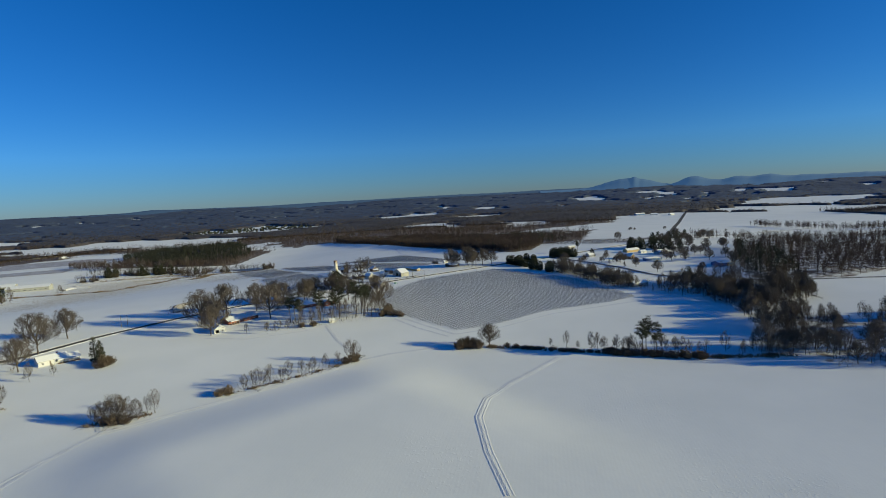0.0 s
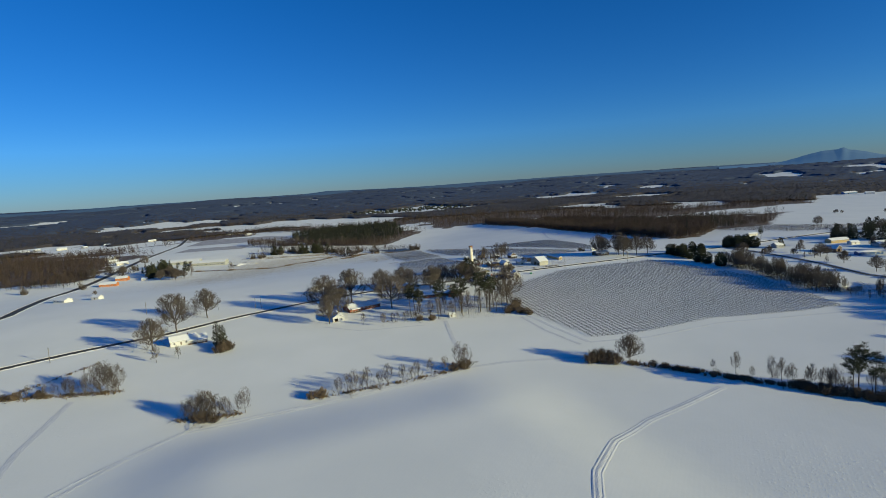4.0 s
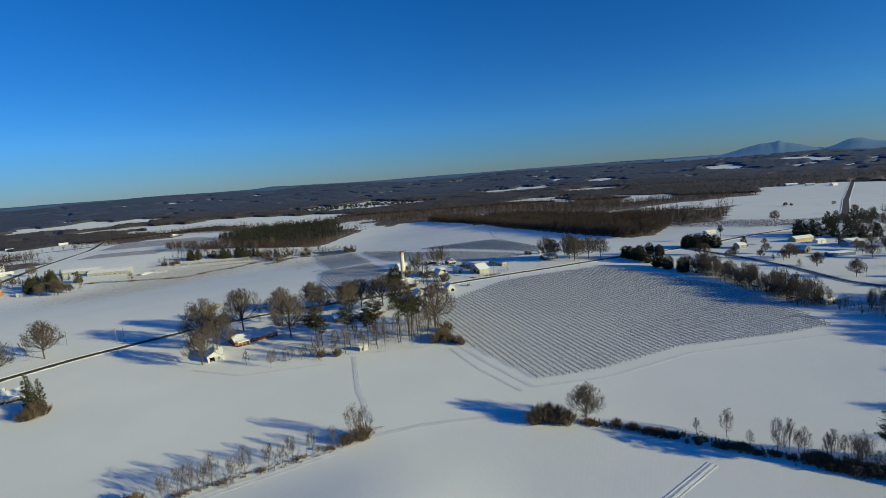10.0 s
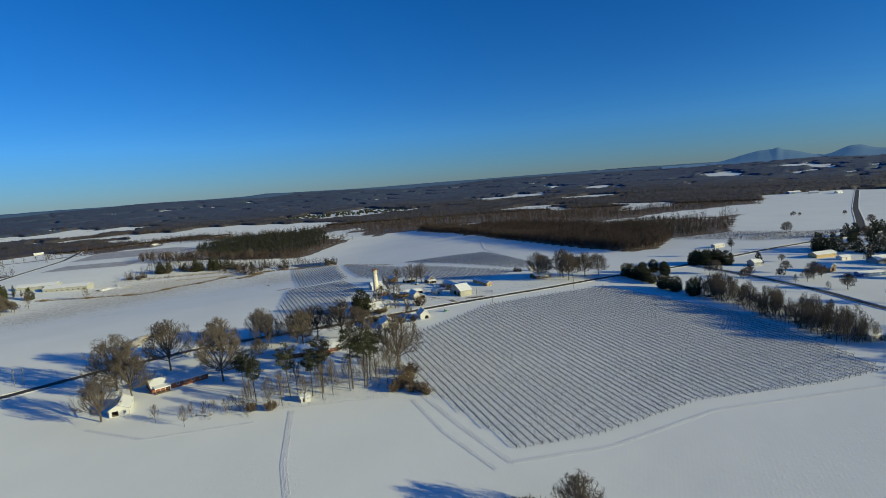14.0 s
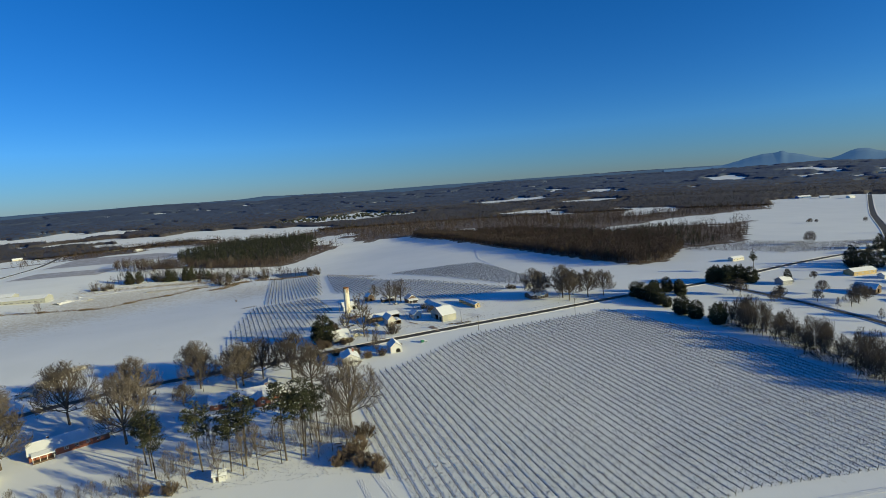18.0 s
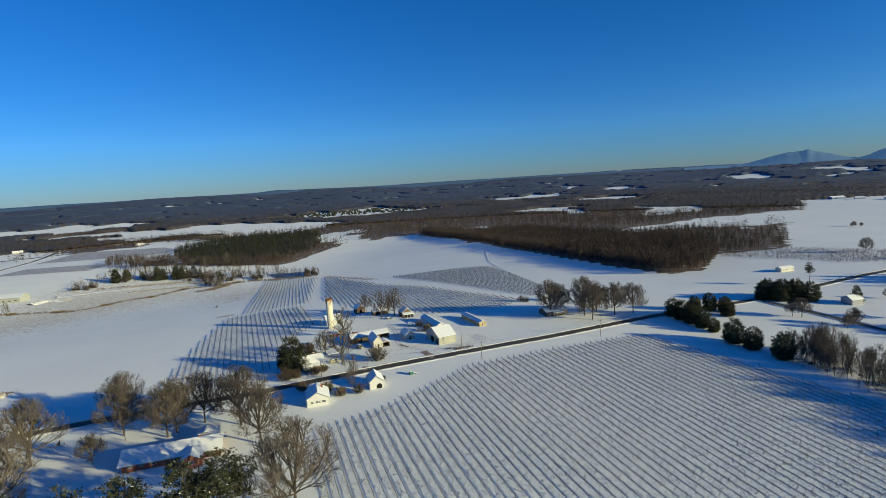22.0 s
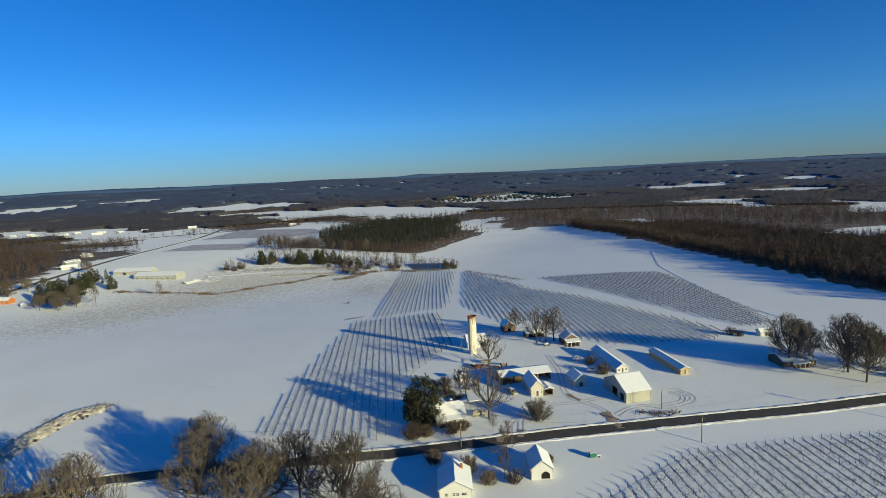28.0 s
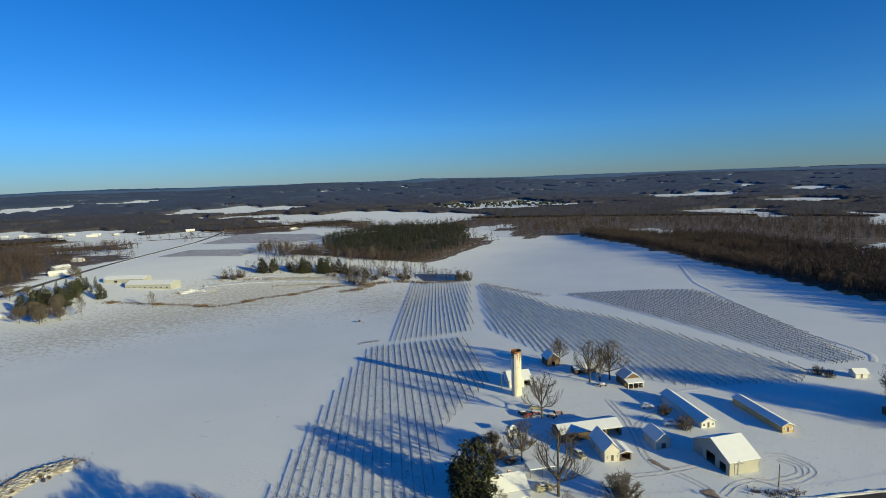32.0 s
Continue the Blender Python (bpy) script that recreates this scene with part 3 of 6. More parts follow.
stubble("yard_litter", [(-5, 640), (20, 690), (60, 695), (100, 700), (100, 640), (60, 622), (30, 612), (0, 622)], 5200, 0.16, "scattered twigs and clods on trodden yard snow", 24)
stubble("pasture_grass", [(96, 692), (132, 715), (175, 690), (150, 655), (112, 640), (100, 655)], 2600, 0.14, "frosted grass showing through pasture snow", 25)
stubble("grove_litter", [(-32, 470), (40, 478), (36, 512), (-10, 505), (-34, 490)], 2600, 0.3, "dead leaves and twigs beneath the grove", 26)
stubble("vineyard_grass", MAIN_VINES, 60000, 0.3, "snow-dusted dead grass between vine rows", 21)
stubble("vineyard_grass", HOME_VINES, 9000, 0.3, "frosted grass tufts beneath pruned vines", 22)
stubble("vineyard_grass", EAST_VINES, 12000, 0.3, "frosted grass tufts below the hill", 23)
tufts("hedge_weeds", [(-213, 351), (-190, 354), (-157, 358)], 4, 420, 1.2, "brown weeds and brush along the field corner", 12)
tufts("hedge_weeds", [(-213, 351), (-206, 372), (-197, 396)], 3, 220, 0.9, "dead weeds along a ditch to the road", 13)
tufts("roadside_weeds", [(73, 631), (79, 630), (86, 633)], 3, 90, 0.9, "dead weeds beside the barn track", 7)
tufts("field_clod", [(-97, 754), (-89, 761)], 3, 60, 0.7, "heap of brown clods in the snow", 8)
tufts("hedge_weeds", [(9, 388), (-27, 366), (-58, 350)], 3, 500, 0.9, "dead weeds along the hedgerow foot", 9)


def patch(name, poly, mat, lift, label, category):
    """A flat field or sheet of ice draped on the ground."""
    p = np.array(poly, float)
    c = p.mean(0)
    verts, faces, n = [], [], len(p) * 4
    rim = np.concatenate([np.linspace(a, b, 4, endpoint=False) for a, b in zip(p, np.roll(p, -1, 0))])
    for k in range(9):
        q = c + (rim - c) * (1 - k / 8)
        verts.append(np.column_stack([q, land(q[:, 0], q[:, 1]) + lift]))
    faces = [(k * n + i, k * n + (i + 1) % n, (k + 1) * n + (i + 1) % n, (k + 1) * n + i) for k in range(8) for i in range(n)]
    return tagged(new(name, mesh_of(name, np.concatenate(verts), faces, mat)), label, category, "", "structure")


patch("pond", [(-180, 1092), (-132, 1100), (-113, 1050), (-152, 1044)], "pond", 0.25, "dark frozen farm pond among scrub", "pond")
patch("fallow_field", [(-690, 1330), (-500, 1330), (-470, 1420), (-560, 1530), (-760, 1540)], "fallow", 0.3, "bare brown ploughed field showing through thin snow", "field")
patch("fallow_field", [(-600, 1130), (-470, 1150), (-480, 1230), (-620, 1220)], "fallow", 0.3, "bare brown field strip beside the road", "field")

# ---- mountains ----
def mountain(name, bearing, dist, spread, foot, tops, label, mat="haze"):
    """A ridge seen from afar: tops are (bearing, height, width in degrees)."""
    b = radians(bearing)
    u = np.linspace(-spread, spread, 120)
    prof = sum(h * np.exp(-np.abs((bearing + u - a) / w) ** 2.3) for a, h, w in tops) * ease((spread - abs(u)) / spread * 5)
    prof += (np.sin(u * 5.3) + np.sin(u * 8.1 + 1) + np.sin(u * 2.9 + 2)) * 0.6
    rows = 7
    verts = []
    for k in range(rows):
        f = k / (rows - 1)
        r = dist - 420 * (1 - f)
        for a, h in zip(np.radians(bearing + u), prof):
            verts.append((60 + r * math.sin(a), 300 + r * math.cos(a), 25 + (h + foot - 25) * f ** 1.2))
    n = len(u)
    verts += [(60 + (dist + 60) * math.sin(a), 300 + (dist + 60) * math.cos(a), 20) for a in np.radians(bearing + u)]
    faces = [(k * n + i, k * n + i + 1, (k + 1) * n + i + 1, (k + 1) * n + i) for k in range(rows) for i in range(n - 1)]
    me = mesh_of(name, verts, faces, mat)
    me.polygons.foreach_set("use_smooth", [True] * len(me.polygons))
    return tagged(new(name, me), label, "mountain", "", "structure")


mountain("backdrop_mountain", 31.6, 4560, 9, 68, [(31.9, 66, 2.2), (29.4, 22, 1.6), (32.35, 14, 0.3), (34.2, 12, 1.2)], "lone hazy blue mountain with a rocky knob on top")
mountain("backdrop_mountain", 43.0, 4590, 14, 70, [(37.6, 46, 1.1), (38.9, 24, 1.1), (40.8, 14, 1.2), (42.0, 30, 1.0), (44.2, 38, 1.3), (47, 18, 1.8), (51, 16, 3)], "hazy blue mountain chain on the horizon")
# low ridges added to carry the horizon's blue haze band
mountain("backdrop_ridge", -24.0, 4620, 32, 66, [(-50, 14, 6), (-36, 8, 5), (-27, 4, 4), (-17.6, 17, 2.2), (-12, 6, 4), (-2, 6, 5)], "faint ridge along the far horizon, coloured with blue haze", "ridge")
mountain("backdrop_ridge", 16.0, 4640, 24, 68, [(0, 6, 5), (9, 8, 5), (15, 6, 4), (24, 9, 5)], "low ridge beyond endless woods, coloured with blue haze", "ridge")

# ---- vineyards ----
def vineyard(poly, turn, gap, group, label, tall=1.3, dense=1.0, seed=1):
    """Parallel trellis rows clipped to the field's outline."""
    d = np.array([math.cos(radians(turn)), math.sin(radians(turn))])
    s = np.array([-d[1], d[0]])
    P = np.array(poly, float)
    across = P @ s
    rng = np.random.RandomState(seed)
    for c in np.arange(across.min() + gap * 0.6, across.max() - gap * 0.3, gap):
        cuts = []
        for a, b in zip(P, np.roll(P, -1, 0)):
            da, db = a @ s - c, b @ s - c
            if (da > 0) != (db > 0):
                cuts.append(float((a + (b - a) * da / (da - db)) @ d))
        cuts.sort()
        for lo, hi in zip(cuts[::2], cuts[1::2]):
            if hi - lo < 9:
                continue
            row = thing("vine_row", *(d * lo + s * c), turn, z=0.0, label=label, category="vine row", group=group)
            L = hi - lo

            def down(q):
                w = d * (lo + q) + s * c
                return z_at(*w)

            base = down(0)
            row.location.z = base
            steps = np.arange(0, L, 0.55 / dense)
            hz = np.interp(steps, np.linspace(0, L, 12), [down(q) - base for q in np.linspace(0, L, 12)])
            vs, fs = [], []
            for q, h in zip(steps, hz):
                for _ in range(rng.randint(1, 6)):
                    y0, top = rng.normal(0, 0.16), h + tall * rng.uniform(0.7, 1.1)
                    k = len(vs)
                    lean = rng.normal(0, 0.3)
                    vs += [(q - 0.08, y0, h + 0.5 * tall), (q + 0.08, y0 + 0.02, h + 0.55 * tall), (q + lean, y0 + rng.normal(0, 0.3), top)]
                    fs.append((k, k + 1, k + 2))
                k = len(vs)
                vs += [(q, -0.05, h + tall * 0.56), (q + 0.62, -0.05, h + tall * 0.56), (q + 0.62, 0.05, h + tall * 0.66), (q, 0.05, h + tall * 0.66)]
                fs.append((k, k + 1, k + 2, k + 3))
            for q in np.arange(0.8, L, 2.2):
                if rng.uniform() < 0.08:
                    continue
                h, k, wob = float(np.interp(q, steps, hz)), len(vs), rng.normal(0, 0.12)
                for dx, dy in ((0.07, 0), (0, 0.07)):
                    k = len(vs)
                    vs += [(q - dx, -dy, h - 0.1), (q + dx, dy, h - 0.1), (q + wob + dx, dy, h + tall * 0.62), (q + wob - dx, -dy, h + tall * 0.62)]
                    fs.append((k, k + 1, k + 2, k + 3))
            tagged(part("vine", mesh_of("vine", vs, fs, "cane"), row), kind="stuff")
            posts = Shape()
            for q in np.arange(6.5, L - 3, 6.5):
                h = float(np.interp(q, steps, hz))
                posts.tube((q, 0, h - 0.3), (q, 0, h + 1.6), 0.06, 0.055)
            if posts.v:
                tagged(part("post_run", posts.make("post_run", "post"), row), kind="stuff")
            for q, lean in ((0, -0.45), (L, 0.45)):
                h = float(np.interp(q, steps, hz))
                post = Shape().tube((q, 0, h - 0.3), (q + lean, 0, h + 1.75), 0.09, 0.08, 5, True)
                part("end_post", post.make("end_post", "post"), row)


vineyard(MAIN_VINES, -68.5, 3.0, "rows of the main vineyard", "row of leafless grapevines on trellis wires above snow", seed=1)
vineyard(HOME_VINES, -68.0, 3.0, "rows beside the farmyard", "row of pruned grapevines on posts beside the silo", tall=1.4, dense=1.5, seed=2)
vineyard(NORTH_VINES, -73.0, 3.0, "rows above the pond", "row of bare grapevines running towards the pond", tall=1.25, dense=1.3, seed=3)
vineyard(POND_VINES, -72.0, 3.2, "rows behind the sheds", "row of bare grapevines behind the old sheds", tall=1.4, dense=1.6, seed=4)
vineyard(EAST_VINES, -67.0, 3.2, "rows below the hill", "row of bare grapevines below the white hill", tall=1.4, dense=1.6, seed=5)

# ---- trees: shared meshes ----
def bare_meshes(seed, tall, wide, low, limbs, twigs, r0, forks=(10, 9)):
    """Trunk and forked limbs, and a crown of fine ascending twigs, for one leafless tree."""
    rng = random.Random(seed)
    wood, fine = Shape(), Shape()
    wid = 0.0019 * tall

    def turned(d, angle):
        w = d.orthogonal().normalized()
        w.rotate(Matrix.Rotation(rng.uniform(0, 2 * math.pi), 3, d))
        return (d * math.cos(angle) + w * math.sin(angle)).normalized()

    def grow(p, d, length, r, level):
        mid = p + d * length * 0.5 + Vector((rng.gauss(0, 1), rng.gauss(0, 1), 0)) * length * 0.05
        d2 = (d + Vector((rng.gauss(0, .1), rng.gauss(0, .1), 0.1))).normalized()
        end = mid + d2 * length * 0.5
        if level < 2:
            wood.tube(p, mid, r, r * 0.7, 5 - level)
            wood.tube(mid, end, r * 0.7, r * 0.35, 4 - level)
        else:
            w = d.cross(Vector((rng.gauss(0, 1), rng.gauss(0, 1), rng.gauss(0, 1)))).normalized() * wid * 1.5
            fine.add([p - w, p + w, mid + w * .8, mid - w * .8], [(0, 1, 2, 3)])
            fine.add([mid - w * .8, mid + w * .8, end], [(0, 1, 2)])
        if level == 2:
            for _ in range(twigs):
                f = rng.uniform(0.15, 1.0)
                st = p.lerp(mid, f * 2) if f < 0.5 else mid.lerp(end, f * 2 - 1)
                out = turned(d2, rng.uniform(0.2, 0.8)) + Vector((0, 0, 0.25))
                out = out.normalized() * length * rng.uniform(0.35, 0.75)
                w = out.cross(Vector((rng.gauss(0, 1), rng.gauss(0, 1), rng.gauss(0, 1)))).normalized() * wid * 0.8
                fine.add([st - w, st + w, st + out], [(0, 1, 2)])
            return
        for i in range(forks[level]):
            f = 0.2 + 0.8 * (i + rng.random()) / forks[level]
            st = p.lerp(mid, f * 2) if f < 0.5 else mid.lerp(end, f * 2 - 1)
            grow(st, turned((d + d2 + Vector((0, 0, 0.22))).normalized(), rng.uniform(0.35, 0.95)), length * rng.uniform(0.42, 0.62) * (1.2 - 0.45 * f), r * 0.42, level + 1)

    fork = Vector((rng.gauss(0, .1), rng.gauss(0, .1), tall * low))
    wood.tube((0, 0, -0.5), fork, r0, r0 * 0.8, 7)
    wood.tube(fork, fork + Vector((rng.gauss(0, .2), rng.gauss(0, .2), tall * 0.25)), r0 * 0.75, r0 * 0.3, 6)
    for i in range(limbs):
        a = 2.4 * i + rng.uniform(-.3, .3)
        f = i / max(1, limbs - 1)
        lean = (1.3 - 1.15 * f) * rng.uniform(0.85, 1.1)
        d = Vector((math.cos(a) * math.sin(lean), math.sin(a) * math.sin(lean), math.cos(lean)))
        grow(fork + Vector((0, 0, tall * 0.22 * f)), d, tall * (1 - low) * rng.uniform(0.52, 0.66), r0 * 0.5, 0)
    zs, rs = sorted(v[2] for v in fine.v), sorted(math.hypot(v[0], v[1]) for v in fine.v)
    kz, kr = tall / zs[int(len(zs) * 0.985)], wide / rs[int(len(rs) * 0.93)]
    mid, half = tall * (0.5 + low * 0.3), tall * (0.5 - low * 0.3)

    def rounded(x, y, z):
        """Spread the crown out to an uneven rounded outline."""
        if z < tall * low:
            return x, y, z
        x, y, z = x * kr, y * kr, z * kz
        q = math.sqrt((x * x + y * y) / wide ** 2 + ((z - mid) / half) ** 2) + 1e-6
        k = (q ** 0.6 if q < 1 else 1 + 0.25 * (q - 1)) / q
        k = 1 + (k - 1) * min(1, (z - tall * low) / (tall * 0.15)) if k > 1 else k
        return x * k, y * k, mid + (z - mid) * k

    for shape in (wood, fine):
        shape.v = [rounded(*v) for v in shape.v]
    return wood.make("trunk", "bark"), fine.make("crown", "twig")


def clump(shape, c, rx, rz, n, rng, size):
    """Leafy tuft: small crossed blades about a centre."""
    for _ in range(n):
        p = Vector((rng.gauss(0, 0.5) * rx, rng.gauss(0, 0.5) * rx, rng.gauss(0, 0.45) * rz)) + c
        u = Vector((rng.gauss(0, 1), rng.gauss(0, 1), rng.gauss(0, 0.7))).normalized() * size * rng.uniform(0.6, 1.3)
        w = u.orthogonal().normalized() * size * 0.55
        w.rotate(Euler((rng.uniform(0, 3), rng.uniform(0, 3), 0)))
        shape.add([p - u, p + w, p + u * 0.9, p - w], [(0, 1, 2, 3)])


def conifer_meshes(seed, tall, wide, layers, per, power=1.7):
    """Dense cone of needles on a short trunk, with some snow."""
    rng = random.Random(seed)
    trunk, green, snow = Shape(), Shape(), Shape()
    trunk.tube((0, 0, -0.3), (0, 0, tall * 0.9), 0.03 * tall, 0.01 * tall, 6)
    for k in range(layers):
        f = k / layers
        r = wide * (1 - f ** power) ** (0.8 if power < 2 else 0.6) * rng.uniform(0.8, 1.1) * (0.75 + 0.25 * min(1, f * 6))
        for i in range(max(3, int(per * (1 - f) + 2))):
            a = rng.uniform(0, 2 * math.pi)
            rr = r * math.sqrt(rng.uniform(0.25, 1))
            c = Vector((rr * math.cos(a), rr * math.sin(a), tall * (0.06 + 0.92 * f)))
            clump(green, c, wide * 0.2, wide * 0.16, 20, rng, wide * 0.075)
            if rng.random() < 0.12:
                clump(snow, c + Vector((0, 0, wide * 0.1)), wide * 0.12, wide * 0.04, 3, rng, wide * 0.045)
    return trunk.make("trunk", "bark"), green.make("crown", "needle"), snow.make("snow_dusting", "frosted")


def pine_meshes(seed, tall):
    """Tall bare trunk with a rounded, clumped crown over its upper half."""
    rng = random.Random(seed)
    trunk, green, snow = Shape(), Shape(), Shape()
    bend = Vector((rng.uniform(-.5, .5), rng.uniform(-.5, .5), 0))
    trunk.tube((0, 0, -0.3), Vector((0, 0, tall * 0.5)) + bend, 0.2, 0.15, 6)
    trunk.tube(Vector((0, 0, tall * 0.5)) + bend, (0, 0, tall * 0.96), 0.15, 0.05, 5)
    base = rng.uniform(0.46, 0.56)
    for k in range(46):
        f = base + (1 - base) * rng.random()
        u = (f - base) / (1 - base)
        reach = tall * 0.19 * math.sin(math.pi * (0.12 + 0.8 * u)) ** 0.7
        a, r = rng.uniform(0, 6.28), reach * rng.uniform(0.35, 1.0)
        c = Vector((r * math.cos(a), r * math.sin(a), tall * f + 0.12 * r))
        trunk.tube((0, 0, tall * f - 0.7), c, 0.05, 0.025, 3)
        clump(green, c, tall * 0.06, tall * 0.035, 50, rng, tall * 0.0165)
        if rng.random() < 0.55:
            clump(snow, c + Vector((0, 0, tall * 0.022)), tall * 0.045, tall * 0.008, 3, rng, tall * 0.012)
    for k in range(12):
        f, a = rng.uniform(0.18, base), rng.uniform(0, 6.28)
        trunk.tube((0, 0, tall * f), (math.cos(a) * 1.4, math.sin(a) * 1.4, tall * f - 0.2), 0.03, 0.012, 3)
    return trunk.make("trunk", "bark"), green.make("crown", "needle"), snow.make("snow_dusting", "frosted")


def shrub_meshes(seed, tall, wide, stems, fluff, mat):
    rng = random.Random(seed)
    wood, fine = Shape(), Shape()
    for _ in range(stems):
        a, u = rng.uniform(0, 6.28), rng.random()
        r = wide * math.sqrt(u) * rng.uniform(0.85, 1.1)
        b = Vector((r * 0.35 * math.cos(a), r * 0.35 * math.sin(a), -0.2))
        e = Vector((r * math.cos(a), r * math.sin(a), tall * (0.25 + 0.7 * math.sqrt(1 - 0.95 * u)) * rng.uniform(0.75, 1.1)))
        wood.tube(b, e, 0.05, 0.015, 3)
        for _ in range(fluff):
            st = b.lerp(e, rng.uniform(0.3, 1))
            o = Vector((rng.gauss(0, 1), rng.gauss(0, 1), rng.gauss(0.5, .8))).normalized() * tall * rng.uniform(0.12, 0.3)
            w = o.orthogonal().normalized() * 0.035
            fine.add([st - w, st + w, st + o], [(0, 1, 2)])
    return wood.make("stem", "bark"), fine.make("crown", mat)


BIG = [bare_meshes(k, 13, 6.3, 0.19, 12, 8, 0.25) for k in (11, 12, 13, 14)]
TALL = [bare_meshes(k, 12, 2.9, 0.2, 8, 8, 0.13, (8, 7)) for k in (21, 22, 23)]
THIN = [bare_meshes(k, 7, 2.2, 0.08, 7, 8, 0.07, (7, 7)) for k in (31, 32, 33)]
CONE = [conifer_meshes(k, 8, 3.1, 13, 20) for k in (41, 42, 43)]
PINE = [pine_meshes(k, 16) for k in (51, 52, 53, 54)]
BUSH = [shrub_meshes(k, 3.0, 2.2, 44, 30, "twig") for k in (61, 62, 63)]
BROWN = [shrub_meshes(k, 3.2, 2.5, 52, 36, "shrub") for k in (71, 72)]
BROAD = [conifer_meshes(k, 11, 4.2, 17, 44, 3.6) for k in (81, 82)]
YARD_TREE = [bare_meshes(k, 13, 5.8, 0.18, 8, 5, 0.3, (7, 7)) for k in (91, 92, 93)]
KINDS = {"yard_tree": (YARD_TREE, ("trunk", "crown"), 13), "bare_tree": (BIG, ("trunk", "crown"), 13), "slender_tree": (TALL, ("trunk", "crown"), 12), "sapling": (THIN, ("trunk", "crown"), 7), "evergreen": (CONE, ("trunk", "crown", "snow_dusting"), 8),
         "pine_tree": (PINE, ("trunk", "crown", "snow_dusting"), 16), "bush": (BUSH, ("stem", "crown"), 3), "brown_bush": (BROWN, ("stem", "crown"), 3.2), "broad_evergreen": (BROAD, ("trunk", "crown", "snow_dusting"), 11)}
CATEGORY = {"bush": "bush", "brown_bush": "bush"}
CEDAR = [conifer_meshes(k, 11, 2.1, 20, 16, 1.9) for k in (95, 96)]
KINDS["cedar"] = (CEDAR, ("trunk", "crown", "snow_dusting"), 11)
VIGOUR = {"cedar": 1.5, "yard_tree": 1.65, "bare_tree": 1.8, "slender_tree": 1.55, "sapling": 1.8, "evergreen": 1.55, "pine_tree": 1.55, "bush": 1.7, "brown_bush": 1.75, "broad_evergreen": 1.35}
luck = random.Random(5)


def plant(kind, x, y, tall, label, group=""):
    protos, names, base = KINDS[kind]
    meshes = luck.choice(protos)
    ob = thing(kind, x, y, luck.uniform(0, 360), label=label, category=CATEGORY.get(kind, "tree"), group=group, size=VIGOUR[kind] * tall / base)
    for nm, me in zip(names, meshes):
        tagged(part(nm, me, ob), kind="stuff" if nm == "snow_dusting" else "")
    return ob

# ---- woods ----
def wood_mass(name, xs, ys, tall, twigs, mat, label, seed, fat=1.0):
    """Many leafless trees far off, in one mesh: stems and splayed twigs."""
    rng = np.random.RandomState(seed)
    n = len(xs)
    zs = land(xs, ys)
    h = tall * rng.uniform(0.62, 1.14, n)
    V, Fc = [], []
    base = np.column_stack([xs, ys, zs])
    k = 0
    # stems
    w = 0.009 * tall * fat
    stem = np.stack([base + [-w, 0, -0.5], base + [w, 0, -0.5], base + np.column_stack([rng.normal(0, .4, n), rng.normal(0, .4, n), h * 0.62])], 1)
    V.append(stem.reshape(-1, 3))
    Fc.append(np.arange(3 * n).reshape(-1, 3))
    k += 3 * n
    for _ in range(twigs):
        a = rng.uniform(0, 2 * np.pi, n)
        up = rng.uniform(-1.0, 1.0, n)
        r = h * 0.27 * fat * np.sqrt(1.05 - up ** 2) * np.sqrt(rng.uniform(0.1, 1.1, n))
        e = base + np.column_stack([r * np.cos(a), r * np.sin(a), h * (0.63 + 0.37 * up)])
        if _ % 4 == 0:
            st = base + np.column_stack([r * 0.25 * np.cos(a), r * 0.25 * np.sin(a), h * (0.42 + 0.2 * up)])
            e = st + (e - st) * 0.85
            thick = 0.009
        else:
            st = e - np.column_stack([np.cos(a), np.sin(a), 0.6 + 0 * a]) * (h * rng.uniform(0.05, 0.12, n))[:, None] + rng.normal(0, 0.03, (n, 3)) * tall
            thick = 0.012
        ww = np.column_stack([-np.sin(a), np.cos(a), rng.uniform(-1, 1, n)]) * (thick * tall * fat * rng.uniform(0.6, 1.6, n))[:, None]
        V.append(np.stack([st - ww, st + ww, e], 1).reshape(-1, 3))
        Fc.append(np.arange(k, k + 3 * n).reshape(-1, 3))
        k += 3 * n
    V, Fc = np.concatenate(V), np.concatenate(Fc)
    me = bpy.data.meshes.new(name)
    me.from_pydata(V.tolist(), [], Fc.tolist())
    me.materials.append(M[mat])
    return tagged(new(name, me), label, "woods", "", "stuff")


